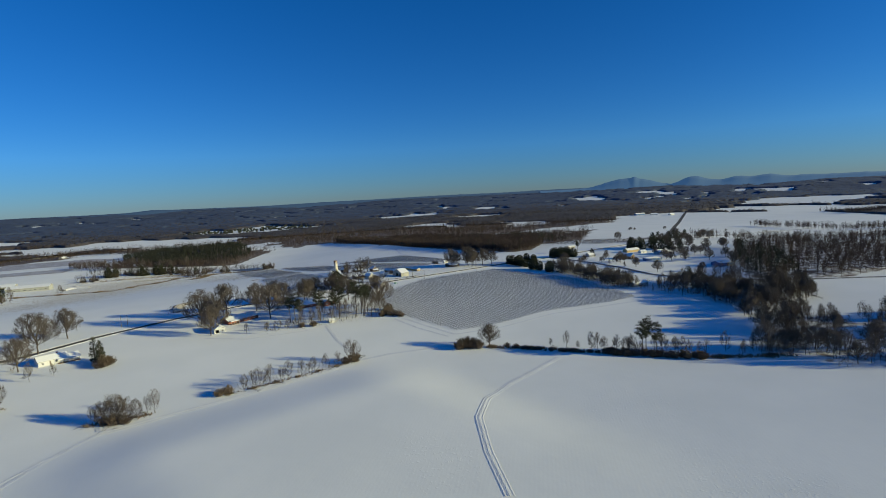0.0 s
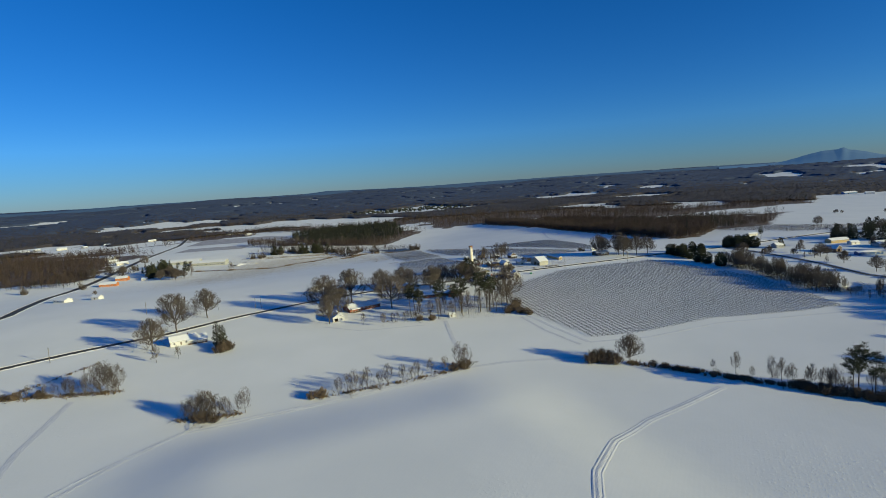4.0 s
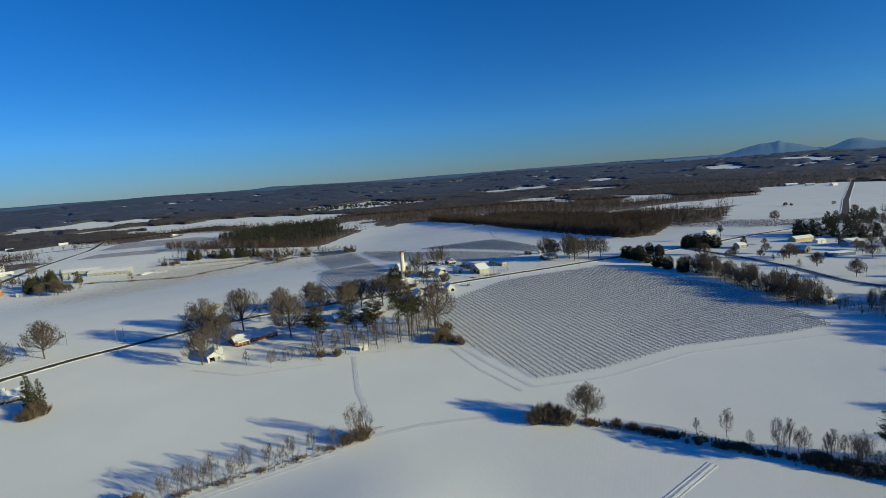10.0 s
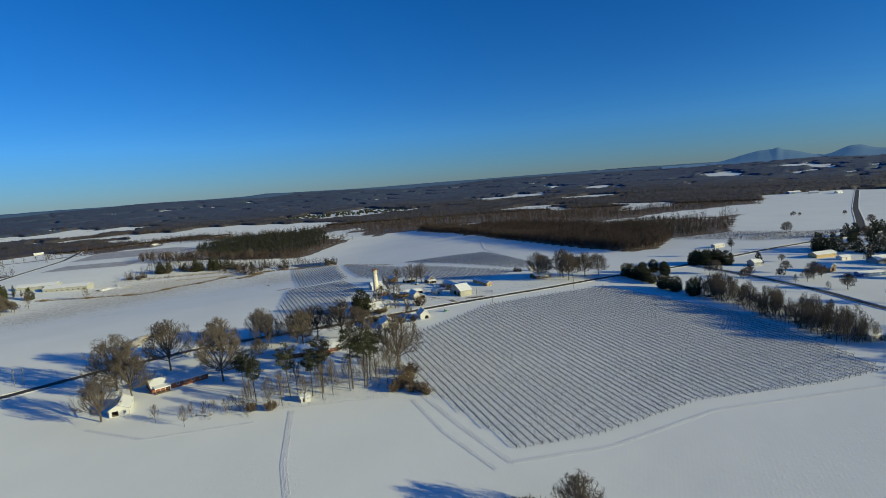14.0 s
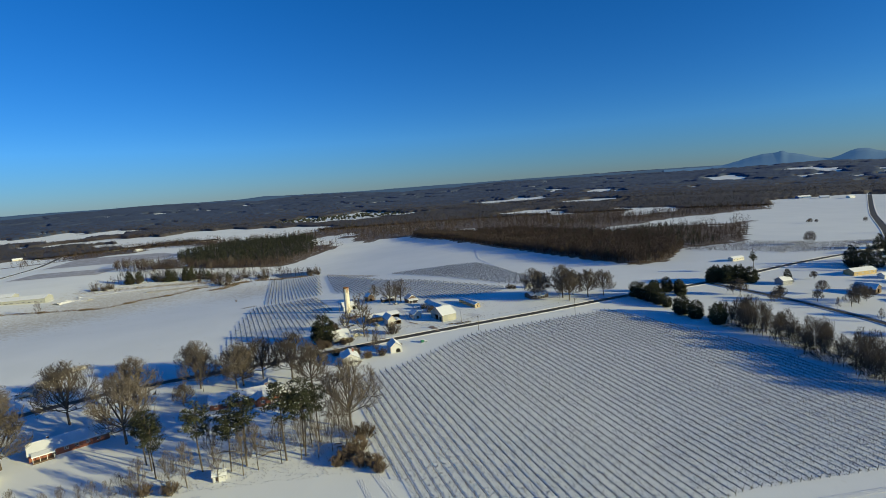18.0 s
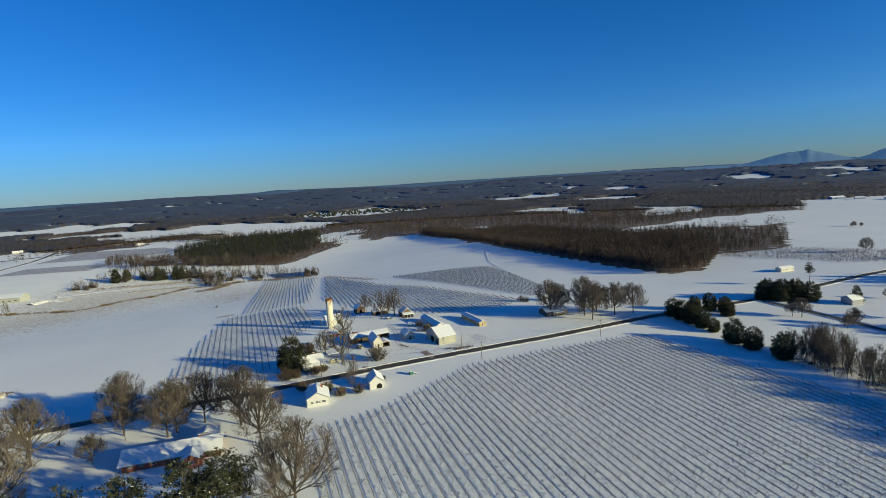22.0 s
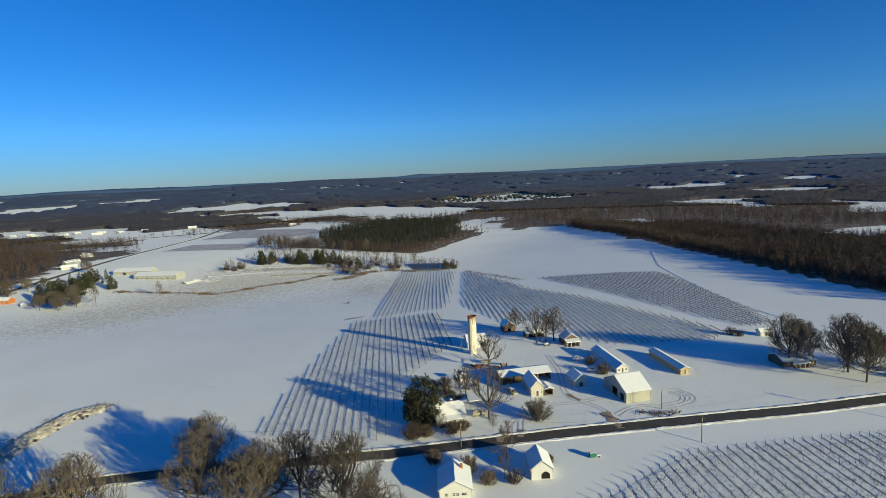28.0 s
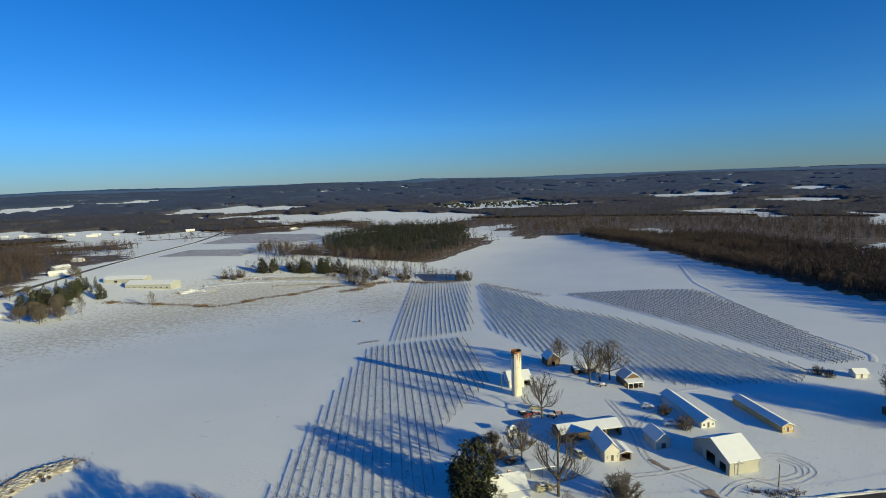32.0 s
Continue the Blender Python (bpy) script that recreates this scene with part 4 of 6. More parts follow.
def crowns_mass(name, xs, ys, tall, wide, mat, label, seed, sides=5):
    """Far tree crowns as ragged lumps, in one mesh."""
    rng = np.random.RandomState(seed)
    n = len(xs)
    zs = land(xs, ys)
    h, w = tall * rng.uniform(0.84, 1.1, n), wide * rng.uniform(0.75, 1.3, n)
    rings = []
    for f, g in ((0.0, 0.8), (0.5, 1.0), (0.86, 0.66)):
        for i in range(sides):
            a = 2 * np.pi * i / sides + rng.uniform(-.4, .4, n)
            q = w * g * rng.uniform(0.82, 1.18, n)
            rings.append(np.column_stack([xs + q * np.cos(a), ys + q * np.sin(a), zs + h * np.clip(f + rng.uniform(-.08, .08, n), -0.05, 1) - (0.8 if f == 0 else 0)]))
    top = np.column_stack([xs + rng.normal(0, 1, n), ys + rng.normal(0, 1, n), zs + h])
    V = np.stack(rings + [top], 1)
    m = V.shape[1]
    fs = []
    for r in range(2):
        for i in range(sides):
            j = (i + 1) % sides
            fs.append((r * sides + i, r * sides + j, (r + 1) * sides + j, (r + 1) * sides + i))
    tris = [(2 * sides + i, 2 * sides + (i + 1) % sides, m - 1) for i in range(sides)]
    off = (np.arange(n) * m)[:, None, None]
    Q = (np.array(fs)[None] + off).reshape(-1, 4).tolist()
    Tt = (np.array(tris)[None] + off).reshape(-1, 3).tolist()
    me = bpy.data.meshes.new(name)
    me.from_pydata(V.reshape(-1, 3).tolist(), [], Q + Tt)
    me.materials.append(M[mat])
    me.polygons.foreach_set("use_smooth", [True] * len(me.polygons))
    return tagged(new(name, me), label, "woods", "", "stuff")


def scatter(poly, count, seed):
    rng = np.random.RandomState(seed)
    p = np.array(poly, float)
    x, y = rng.uniform(p[:, 0].min(), p[:, 0].max(), count * 3), rng.uniform(p[:, 1].min(), p[:, 1].max(), count * 3)
    keep = inside(x, y, poly)
    return x[keep][:count], y[keep][:count]


x, y = scatter(EAST_WOOD, 5200, 1)
wood_mass("deciduous_woods", x, y, 15.5, 84, "wood_twig", "leafless brown oak woods behind the white hill", 1, fat=1.0)
x, y = scatter(EAST_WOOD, 260, 2)
wood_mass("woodland_pines", x, y, 16, 90, "needle_mass", "dark green pines scattered in brown woods", 2)
x, y = scatter([(340, 905), (362, 985), (352, 1070), (300, 1200), (260, 1170), (300, 1050), (310, 930)], 110, 102)
wood_mass("woodland_pines", x, y, 17, 90, "needle_mass", "dark pines along the far side of the oaks", 102)
x, y = scatter(SPRUCE_BELT, 700, 103)
wood_mass("deciduous_woods", x, y, 9.5, 60, "wood_twig", "thin bare woods beside a long white field", 103)
x, y = scatter(SPRUCE_BELT[:2] + [(395, 960), (440, 1110), (440, 1200)] + SPRUCE_BELT[7:], 240, 104)
wood_mass("woodland_pines", x, y, 10, 80, "needle_mass", "dark evergreens among thin bare woods", 104)
x, y = scatter([(331, 884), (336, 906), (414, 915), (470, 860), (530, 872), (520, 850), (435, 800), (390, 808)], 3000, 105)
wood_mass("thicket", x, y, 2.6, 16, "wood_twig", "brown brushy fallow strip between snowy fields", 105, fat=2.4)
x, y = scatter(PINE_WOOD, 1500, 3)
wood_mass("pine_plantation", x, y, 16.5, 90, "needle_mass", "dense dark green pine plantation in the snow", 3, fat=1.05)
x, y = scatter(PINE_WOOD[:5] + [(-300, 1165), (-210, 1185)], 900, 4)
wood_mass("woods_edge", x, y, 15, 30, "wood_twig", "brown leafless trees along the plantation's edge", 4)
x, y = scatter([(-446, 1169), (-379, 1145), (-349, 1178), (-307, 1193), (-255, 1209), (-260, 1235), (-340, 1215), (-428, 1250), (-515, 1280), (-480, 1200)], 420, 14)
wood_mass("woods_edge", x, y, 14, 44, "wood_twig", "brown leafless copse beside the pine plantation", 14, fat=1.1)
x, y = scatter([(-410, 1060), (-330, 1085), (-200, 1085), (-185, 1160), (-300, 1185), (-420, 1165)], 150, 110)
wood_mass("scrub", x, y, 9, 60, "wood_twig", "scattered brown trees below the pine plantation", 110)
x, y = scatter([(-410, 1060), (-330, 1085), (-200, 1085), (-185, 1160), (-300, 1185), (-420, 1165)], 40, 111)
wood_mass("woodland_pines", x, y, 8.5, 80, "needle_mass", "small dark cedars below the pine plantation", 111)
for k, (poly, count, tall) in enumerate((([(-1060, 1745), (-640, 1740), (-600, 1775), (-700, 1800), (-1040, 1810)], 260, 13), ([(-1260, 2140), (-900, 2170), (-880, 2215), (-1250, 2200)], 200, 14), ([(-640, 1650), (-520, 1660), (-500, 1720), (-640, 1700)], 120, 13))):
    x, y = scatter(poly, count, 112 + k)
    wood_mass("hedgerow_trees", x, y, tall, 44, "wood_twig", "far line of bare trees across white fields", 112 + k, fat=1.3)
NEAR_COPSE = [(-508, 745), (-522, 790), (-548, 850), (-600, 840), (-590, 740)]
x, y = scatter(NEAR_COPSE, 190, 15)
wood_mass("deciduous_woods", x, y, 14, 50, "wood_twig", "bare copse beside the west road", 15, fat=1.1)
x, y = scatter(NEAR_COPSE, 36, 16)
wood_mass("woodland_pines", x, y, 12, 70, "needle_mass", "dark evergreens in the roadside copse", 16, fat=1.1)
x, y = scatter([(-835, 1135), (-755, 1205), (-735, 1240), (-765, 1252), (-855, 1165)], 70, 106)
wood_mass("hedgerow_trees", x, y, 17, 90, "wood_twig", "row of bare trees before a far white field", 106)
x, y = scatter(WEST_WOOD, 3000, 5)
wood_mass("deciduous_woods", x, y, 17, 50, "wood_twig", "leafless brown woods beyond the west road", 5)
x, y = scatter(WEST_WOOD, 160, 6)
wood_mass("woodland_pines", x, y, 12, 60, "needle_mass", "dark pines among the western woods", 6)
for k, (poly, count) in enumerate(((SOUTH_EAST_WOOD, 420), ([(269, 488), (291, 500), (310, 499), (349, 463), (386, 455), (344, 405), (314, 394), (281, 383), (262, 372), (276, 400), (283, 425), (284, 455)], 420))):
    x, y = scatter(poly, count, 120 + k)
    wood_mass("thicket", x, y, 6.5, 34, "wood_twig", "brown brush beneath open woods", 120 + k, fat=1.3)
x, y = scatter(EAST_BELT, 900, 17)
wood_mass("deciduous_woods", x, y, 16, 76, "wood_twig", "belt of bare brown trees beyond an open field", 17)
x, y = scatter(EAST_BELT[:4] + [(470, 560), (519, 690)], 130, 18)
wood_mass("woodland_pines", x, y, 18, 90, "needle_mass", "dark evergreens standing in a bare belt", 18)
x, y = scatter([(470, 265), (720, 250), (900, 330), (880, 400), (640, 330), (520, 300)], 900, 7)
wood_mass("deciduous_woods", x, y, 17, 60, "wood_twig", "leafless brown woods beyond the snowy field", 7)
for k, (poly, count) in enumerate((([(567, 840), (594, 765), (634, 705), (760, 680), (860, 700), (850, 730), (760, 715), (650, 730), (605, 790), (580, 860)], 480), ([(911, 1105), (873, 945), (878, 855), (974, 840), (1100, 860), (1100, 890), (980, 880), (900, 880), (895, 960), (930, 1110)], 520), ([(1460, 1455), (1415, 1300), (1587, 1330), (1590, 1370), (1440, 1350), (1480, 1470)], 260))):
    x, y = scatter(poly, count, 107 + k)
    wood_mass("hedgerow_trees", x, y, 15, 70, "wood_twig", "ragged line of bare trees between eastern fields", 107 + k)
STRIP = [(222, 602), (240, 608), (250, 565), (264, 524), (262, 500), (330, 455), (318, 440), (268, 458), (244, 500), (232, 545)]
x, y = scatter([(262, 500), (290, 476), (330, 455), (318, 440), (268, 458), (254, 490)], 70, 19)
wood_mass("hedgerow_trees", x, y, 9, 50, "wood_twig", "thin line of bare trees beyond the yellow house", 19, fat=1.1)
x, y = scatter(STRIP[:5] + STRIP[8:], 260, 20)
wood_mass("thicket", x, y, 4, 40, "wood_twig", "low brown thicket beneath hedgerow trees", 20, fat=2.0)
x, y = scatter([(-205, 985), (-300, 1060), (-390, 1000), (-400, 1025), (-320, 1110), (-180, 1110), (-110, 1080), (-100, 1045), (-190, 1060)], 420, 10)
wood_mass("scrub", x, y, 11, 24, "wood_twig", "brown scrub and small trees round the pond", 10, fat=1.4)

rng = np.random.RandomState(20)
# outer bands take the haze-tinted twig colours
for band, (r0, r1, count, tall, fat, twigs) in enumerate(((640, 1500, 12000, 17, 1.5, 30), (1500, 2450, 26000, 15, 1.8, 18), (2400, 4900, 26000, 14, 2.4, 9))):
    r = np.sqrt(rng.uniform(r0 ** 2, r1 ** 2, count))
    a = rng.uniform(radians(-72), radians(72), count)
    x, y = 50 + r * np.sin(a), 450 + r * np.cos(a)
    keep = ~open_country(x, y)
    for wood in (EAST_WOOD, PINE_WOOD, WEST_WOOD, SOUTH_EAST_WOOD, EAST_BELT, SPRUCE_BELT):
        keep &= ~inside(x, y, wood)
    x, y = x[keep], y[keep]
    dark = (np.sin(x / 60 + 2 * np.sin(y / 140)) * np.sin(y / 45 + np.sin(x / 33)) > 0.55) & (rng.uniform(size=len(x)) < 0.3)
    wood_mass("far_woods", x[~dark], y[~dark], tall, twigs, "wood_twig" if band < 1 else "far_twig" if band < 2 else "hazed_twig", "leafless brown woodland across the valley, tinted with haze farther off", 30 + band, fat=fat)
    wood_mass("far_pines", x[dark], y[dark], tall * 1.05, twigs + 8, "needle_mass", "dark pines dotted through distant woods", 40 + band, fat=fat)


def canopy():
    """Closed roof of far tree crowns, dropping to the ground at every field."""
    rr, aa = np.meshgrid(np.concatenate([np.arange(1500, 2600, 14), np.arange(2600, 4950, 22)]), np.radians(np.arange(-72, 72.01, 0.17)), indexing="ij")
    x, y = 50 + rr * np.sin(aa), 450 + rr * np.cos(aa)
    fx, fy = x.ravel(), y.ravel()
    wood = ~open_country(fx, fy)
    for w in (EAST_WOOD, PINE_WOOD, WEST_WOOD, SOUTH_EAST_WOOD, EAST_BELT, SPRUCE_BELT):
        wood &= ~inside(fx, fy, w)
    puff = np.random.RandomState(8).uniform(-1.5, 1.5, fx.size) + 1.0 * np.sin(fx / 23) * np.sin(fy / 31) + 2.2 * np.sin(fx / 140 + np.sin(fy / 90)) * np.sin(fy / 170 + fx / 310)
    top = np.where(wood, (8.0 + puff) * np.clip((rr.ravel() - 1480) / 400, 0.5, 1.0), -1.2)
    n = rr.shape[1]
    idx = np.arange(rr.size).reshape(rr.shape)
    q = np.stack([idx[:-1, :-1], idx[:-1, 1:], idx[1:, 1:], idx[1:, :-1]], -1).reshape(-1, 4)
    q = q[wood[q].any(1)]
    me = bpy.data.meshes.new("far_canopy")
    me.from_pydata(np.column_stack([fx, fy, land(fx, fy) + top]).tolist(), [], q.tolist())
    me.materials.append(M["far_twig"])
    me.materials.append(M["hazed_twig"])
    me.polygons.foreach_set("use_smooth", [True] * len(me.polygons))
    # beyond about 2.7 km the crowns get the bluer, haze-painted material
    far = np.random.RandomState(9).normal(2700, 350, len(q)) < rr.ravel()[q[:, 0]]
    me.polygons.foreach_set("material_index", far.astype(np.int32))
    tagged(new("far_canopy", me), "endless leafless grey-brown woodland, tinted with blue haze towards the horizon", "woods", "", "stuff")


canopy()
x, y = np.random.RandomState(3).uniform(-800, -60, 300), np.random.RandomState(4).uniform(2560, 2850, 300)
crowns_mass("orchard", x, y, 7, 5, "needle_mass", "rows of dark orchard trees in a far snowy field", 50)

# ---- trees along the way ----
YARD = "tall spreading leafless shade tree standing in snow"
for x, y, h in ((-64, 537, 13), (-43, 537, 5.8), (-99, 502, 15), (-86, 492, 12), (-86, 469, 11), (-85, 526, 15), (-50, 506, 15), (-53, 571, 10.5), (-24, 556, 11.5), (-17, 563, 11), (-2, 560, 12.5), (-44, 556, 10.5), (-26, 553, 11), (34, 508, 15), (11, 545, 12),
                (135, 686, 12), (154, 682, 13), (156, 672, 11), (171, 680, 11), (183, 684, 10), (-184, 453, 15), (-178, 418, 11), (91, 392, 8.4), (-184, 492, 12), (163, 690, 10), (140, 692, 10)):
    plant("bare_tree", x, y, h, YARD)
for x, y, h in ((-48, 461, 6), (-41, 552, 9), (-163, 398, 7), (-154, 404, 5), (27, 609, 5), (11, 604, 6), (35, 584, 7), (34, 594, 8),  (16, 730, 8), (314, 590, 7), (298, 586, 5), (280, 641, 6), (296, 614, 4.5), (126, 379, 4), (135, 376, 7), (139, 369, 4), (145, 364, 8), (150, 366, 7), (153, 363, 6), (158, 358, 7), (163, 352, 7), (-62, 466, 5)):
    plant("slender_tree", x, y, h, "small bare tree with upright twigs in snow")
for x, y, h in ((31, 704, 11), (39, 708, 11), (35, 706, 9), (15, 665, 11), (24, 618, 12), (12, 634, 8), (9, 637, 6), (17, 729, 7)):
    plant("yard_tree", x, y, h, "open-branched bare tree in the farmyard")
for x, y, h in ((265, 659, 6), (314, 622, 7), (322, 626, 5), (297, 632, 4)):
    plant("bare_tree", x, y, h, "small rounded bare tree in a snowy yard")
for x, y, h in ((40, 620, 4.4), (62, 665, 2.8), (57, 676, 2.4), (123, 731, 2.6), (126, 728, 2.2), (46, 703, 1.8), (50, 702, 1.6)):
    plant("bush", x, y, h, "many-stemmed brown shrub in the farmyard")
for x, y, h in ((2, 601, 3.2), (6, 603, 2.4), (14, 606, 2.2), (17, 609, 2.0), (24, 586, 2.6), (31, 581, 2.2), (13, 588, 2.4), (38, 583, 2.4), (-3, 640, 2.2), (1, 643, 2.4), (4, 634, 2.6), (-6, 622, 2.0)):
    plant("brown_bush", x, y, h, "rusty brown shrub beside the farmyard houses")
plant("bare_tree", 315, 554, 7, "round-crowned bare tree in a snowy yard")
for x, y in ((-48, 468), (-43, 469), (-40, 470), (-35, 470), (-34, 474), (-30, 472), (-27, 469)):
    plant("sapling", x, y, 4, "thin bare sapling in a planted row", "row of saplings")
for x, y, h in ((-30, 486, 14), (-26, 481, 12), (-34, 490, 12.5), (-12, 484, 15.5), (2, 486, 17), (-2, 483, 14), (15, 488, 17.5), (19, 496, 16.5), (24, 499, 14.5), (21, 490, 15), (172, 350, 14), (168, 347, 12), (176, 346, 12), (317, 734, 10)):
    plant("pine_tree", x, y, h, "tall pine with bare trunk and tufted green crown")
for x, y, h in ((-25, 470, 9), (-18, 474, 9), (-13, 475, 10), (3, 480, 10), (7, 483, 11), (14, 486, 11), (30, 504, 11), (26, 488, 9), (20, 488, 10), (34, 497, 9), (0, 492, 9), (-10, 488, 10), (36, 490, 8), (-4, 477, 8), (30, 492, 10), (22, 496, 11)):
    plant("slender_tree", x, y, h, "slim bare trunk at the grove's edge", "grove behind the ranch house")
for x, y, h in ((42, 482, 3), (46, 481, 2.6), (39, 490, 3.4), (40, 500, 3.4), (-17, 472, 2.4), (-25, 472, 2.2), (48, 478, 2), (36, 486, 3), (34, 483, 2.4)):
    plant("brown_bush", x, y, h, "thick russet bush at the vineyard's corner")
for x, y, h in ((-141, 424, 11), (-137, 421, 10), (-139, 428, 8.5)):
    plant("cedar", x, y, h, "tall dark cedar at the field's edge")
for x, y, h in ((-133, 415, 3.2), (-135, 413, 2.8), (-131, 418, 3), (-134, 419, 3.4)):
    plant("brown_bush", x, y, h, "russet bush at the cedars' foot")
for x, y, h in ((2, 612, 12.5),):
    plant("broad_evergreen", x, y, h, "massive dark evergreen magnolia beside the farmhouse")
for x, y, h in ((201, 672, 7), (203, 664, 7.5), (205, 656, 7), (207, 648, 7), (209, 640, 5), (218, 682, 6), (226, 681, 7), (233, 678, 6), (230, 668, 6.5), (213, 672, 6.5), (210, 622, 8), (214, 613, 7), (220, 600, 8), (268, 701, 8), (276, 696, 9), (284, 695, 9), (291, 692, 8), (273, 706, 8), (309, 499, 8.5), (287, 703, 7), (281, 708, 7), (278, 703, 7), (312, 684, 6), (385, 719, 11), (392, 725, 12), (400, 715, 11), (410, 705, 10), (418, 700, 11), (405, 730, 12), (425, 690, 10), (430, 702, 11), (440, 692, 10), (395, 735, 12), (415, 720, 11)):
    plant("broad_evergreen" if x < 300 else "evergreen", x, y, h * (1.15 if x < 380 else 0.85), "dark green juniper with snow on its boughs")
for x, y, h in ((72, 393, 3.2), (75, 395, 3.8), (78, 394, 4), (81, 393, 3.8), (84, 391, 3.2), (101, 388, 1.8), (106, 385, 1.8), (8, 387, 3.2), (3, 384, 2.6), (-59, 350, 2.2), (-55, 352, 2.6), (-101, 328, 2.4), (-97, 327, 3), (-93, 327, 2.6), (-193, 353, 2.4), (-205, 352, 2.2), (-210, 351, 2), (46, 594, 1.6)):
    plant("brown_bush", x, y, h, "dense brown bush in the hedgerow")
for x, y, h in ((-48, 354, 5), (-44, 356, 5.5), (-41, 358, 6), (-38, 360, 5), (-36, 362, 6), (-31, 364, 4.5), (-27, 366, 6), (-21, 371, 5), (-17, 373, 4), (-14, 375, 5), (-8, 379, 5), (-1, 381, 5), (6, 386, 8), (9, 388, 7), (-90, 332, 5), (-87, 337, 4.5), (-104, 329, 5.5), (-102, 327, 6), (-99, 329, 7.4), (-97, 326, 6.6), (-95, 328, 7.4), (-92, 329, 6.4), (-106, 328, 5), (-84, 337, 6.2), (-100, 331, 6.5), (-96, 330, 7), (-93, 326, 6), (-89, 330, 5.5), (-103, 331, 5.5), (-181, 355, 5), (-175, 353, 5), (-170, 354, 6), (-164, 356, 9), (-160, 355, 9), (-157, 359, 8), (-186, 354, 4), (-190, 353, 4), (-198, 352, 4), (-178, 354, 5.5), (-167, 354, 8), (-162, 358, 9), (-158, 356, 8.5)):
    plant("sapling", x, y, h, "leafless scrub tree in the snowy hedgerow", "hedgerow scrub")
hedge = random.Random(9)
for i in range(64):
    f = i / 63
    x = 104 + f * 92 + hedge.uniform(-2, 2)
    y = 386 - f * 56 + hedge.uniform(-1.5, 1.5)
    plant(hedge.choice(("bush", "brown_bush")), x, y, hedge.uniform(0.7, 1.5) + 1.2 * (f > 0.5), "low brown thicket along the ditch", "ditch thicket")
for i in range(22):
    f = hedge.random()
    plant(hedge.choice(("sapling", "slender_tree")), 150 + f * 95 + hedge.uniform(-4, 4), 358 - f * 40 + hedge.uniform(-3, 8), hedge.uniform(4.2, 6.8), "leafless tree growing from the hedgerow thicket", "hedgerow trees")
for i in range(16):
    plant("brown_bush", -129 - 8 * hedge.random(), 562 + 40 * hedge.random(), hedge.uniform(0.3, 0.7), "snow-dusted weeds on the field bank", "bank weeds")
for poly, count, low, high, label, group in ((STRIP[:5] + STRIP[8:], 165, 5.5, 9.0, "bare tree in the strip beside the vineyard", "vineyard strip"), (SOUTH_EAST_WOOD, 210, 7, 10.5, "slim leafless tree in open snowy woods", "south-eastern woods"), ([(269, 488), (291, 500), (310, 499), (349, 463), (386, 455), (344, 405), (314, 394), (281, 383), (262, 372), (276, 400), (283, 425), (284, 455)], 180, 6, 9.4, "bare brown tree in the strip woods", "strip woods"),
                                           ([(181, 347), (198, 338), (214, 324), (232, 314), (242, 300), (250, 300), (244, 330), (236, 338), (200, 345)], 18, 4.5, 6.5, "bare tree along the ditch bank", "ditch trees"), ([(300, 498), (330, 515), (380, 520), (365, 480), (345, 470)], 20, 6, 9, "bare tree behind the hamlet yards", "hamlet trees")):
    for x, y in zip(*scatter(poly, count, count)):
        plant(hedge.choice(("slender_tree", "slender_tree", "sapling", "bare_tree")) if high > 9 else hedge.choice(("slender_tree", "sapling")), x, y, hedge.uniform(low, high) * 0.92, label, group)
for x, y, h in ((306, 617, 6), (314, 591, 7), (273, 636, 5), (372, 622, 7), (334, 689, 4), (448, 860, 9), (640, 1140, 5), (634, 1136, 4), (645, 1133, 4), (704, 1113, 5), (311, 648, 6), (280, 641, 6), (262, 662, 6), (368, 607, 7), (396, 629, 8), (419, 637, 8), (442, 647, 8), (381, 640, 6), (338, 519, 7), (408, 597, 8), (385, 663, 6), (401, 650, 7), (440, 697, 9), (452, 691, 9), (470, 682, 9), (489, 674, 9), (403, 553, 8), (355, 540, 6), (418, 575, 8), (436, 606, 8), (428, 560, 9), (410, 520, 9), (470, 775, 9), (500, 760, 9), (520, 800, 8), (561, 810, 9), (572, 805, 9), (540, 790, 8), (590, 842, 9), (600, 930, 8)):
    plant("bare_tree", x, y, h * 0.85, "spreading bare tree among hamlet yards", "hamlet trees")
for x, y, h in ((470, 800, 12), (484, 806, 12), (495, 798, 13), (506, 790, 12), (455, 770, 10), (447, 762, 9), (462, 758, 10), (540, 840, 11), (552, 838, 12), (530, 835, 11), (416, 745, 7), (452, 735, 9)):
    plant("evergreen", x, y, h * 0.8, "dark evergreen screening the crossroads", "crossroads evergreens")
for x, y, h in ((-411, 806, 9), (-400, 798, 9), (-388, 806, 8), (-396, 812, 8), (-405, 816, 9), (-423, 806, 8), (-515, 835, 11), (-520, 810, 12), (-505, 850, 10), (-498, 862, 9), (-394, 650, 4)):
    plant("bare_tree", x, y, h * 0.8, "wide bare tree in the west copse", "west copse")
for x, y, h in ((-483, 860, 7), (-477, 864, 7.5), (-471, 868, 8), (-464, 872, 8.5), (-458, 870, 8), (-451, 868, 7), (-500, 893, 8), (-494, 899, 8.5), (-488, 906, 9), (-482, 912, 9), (-476, 917, 8.5), (-508, 886, 7), (-457, 905, 6), (-462, 899, 6)):
    plant("cedar", x, y, h, "columnar dark cedar in a planted screen", "cedar screen")
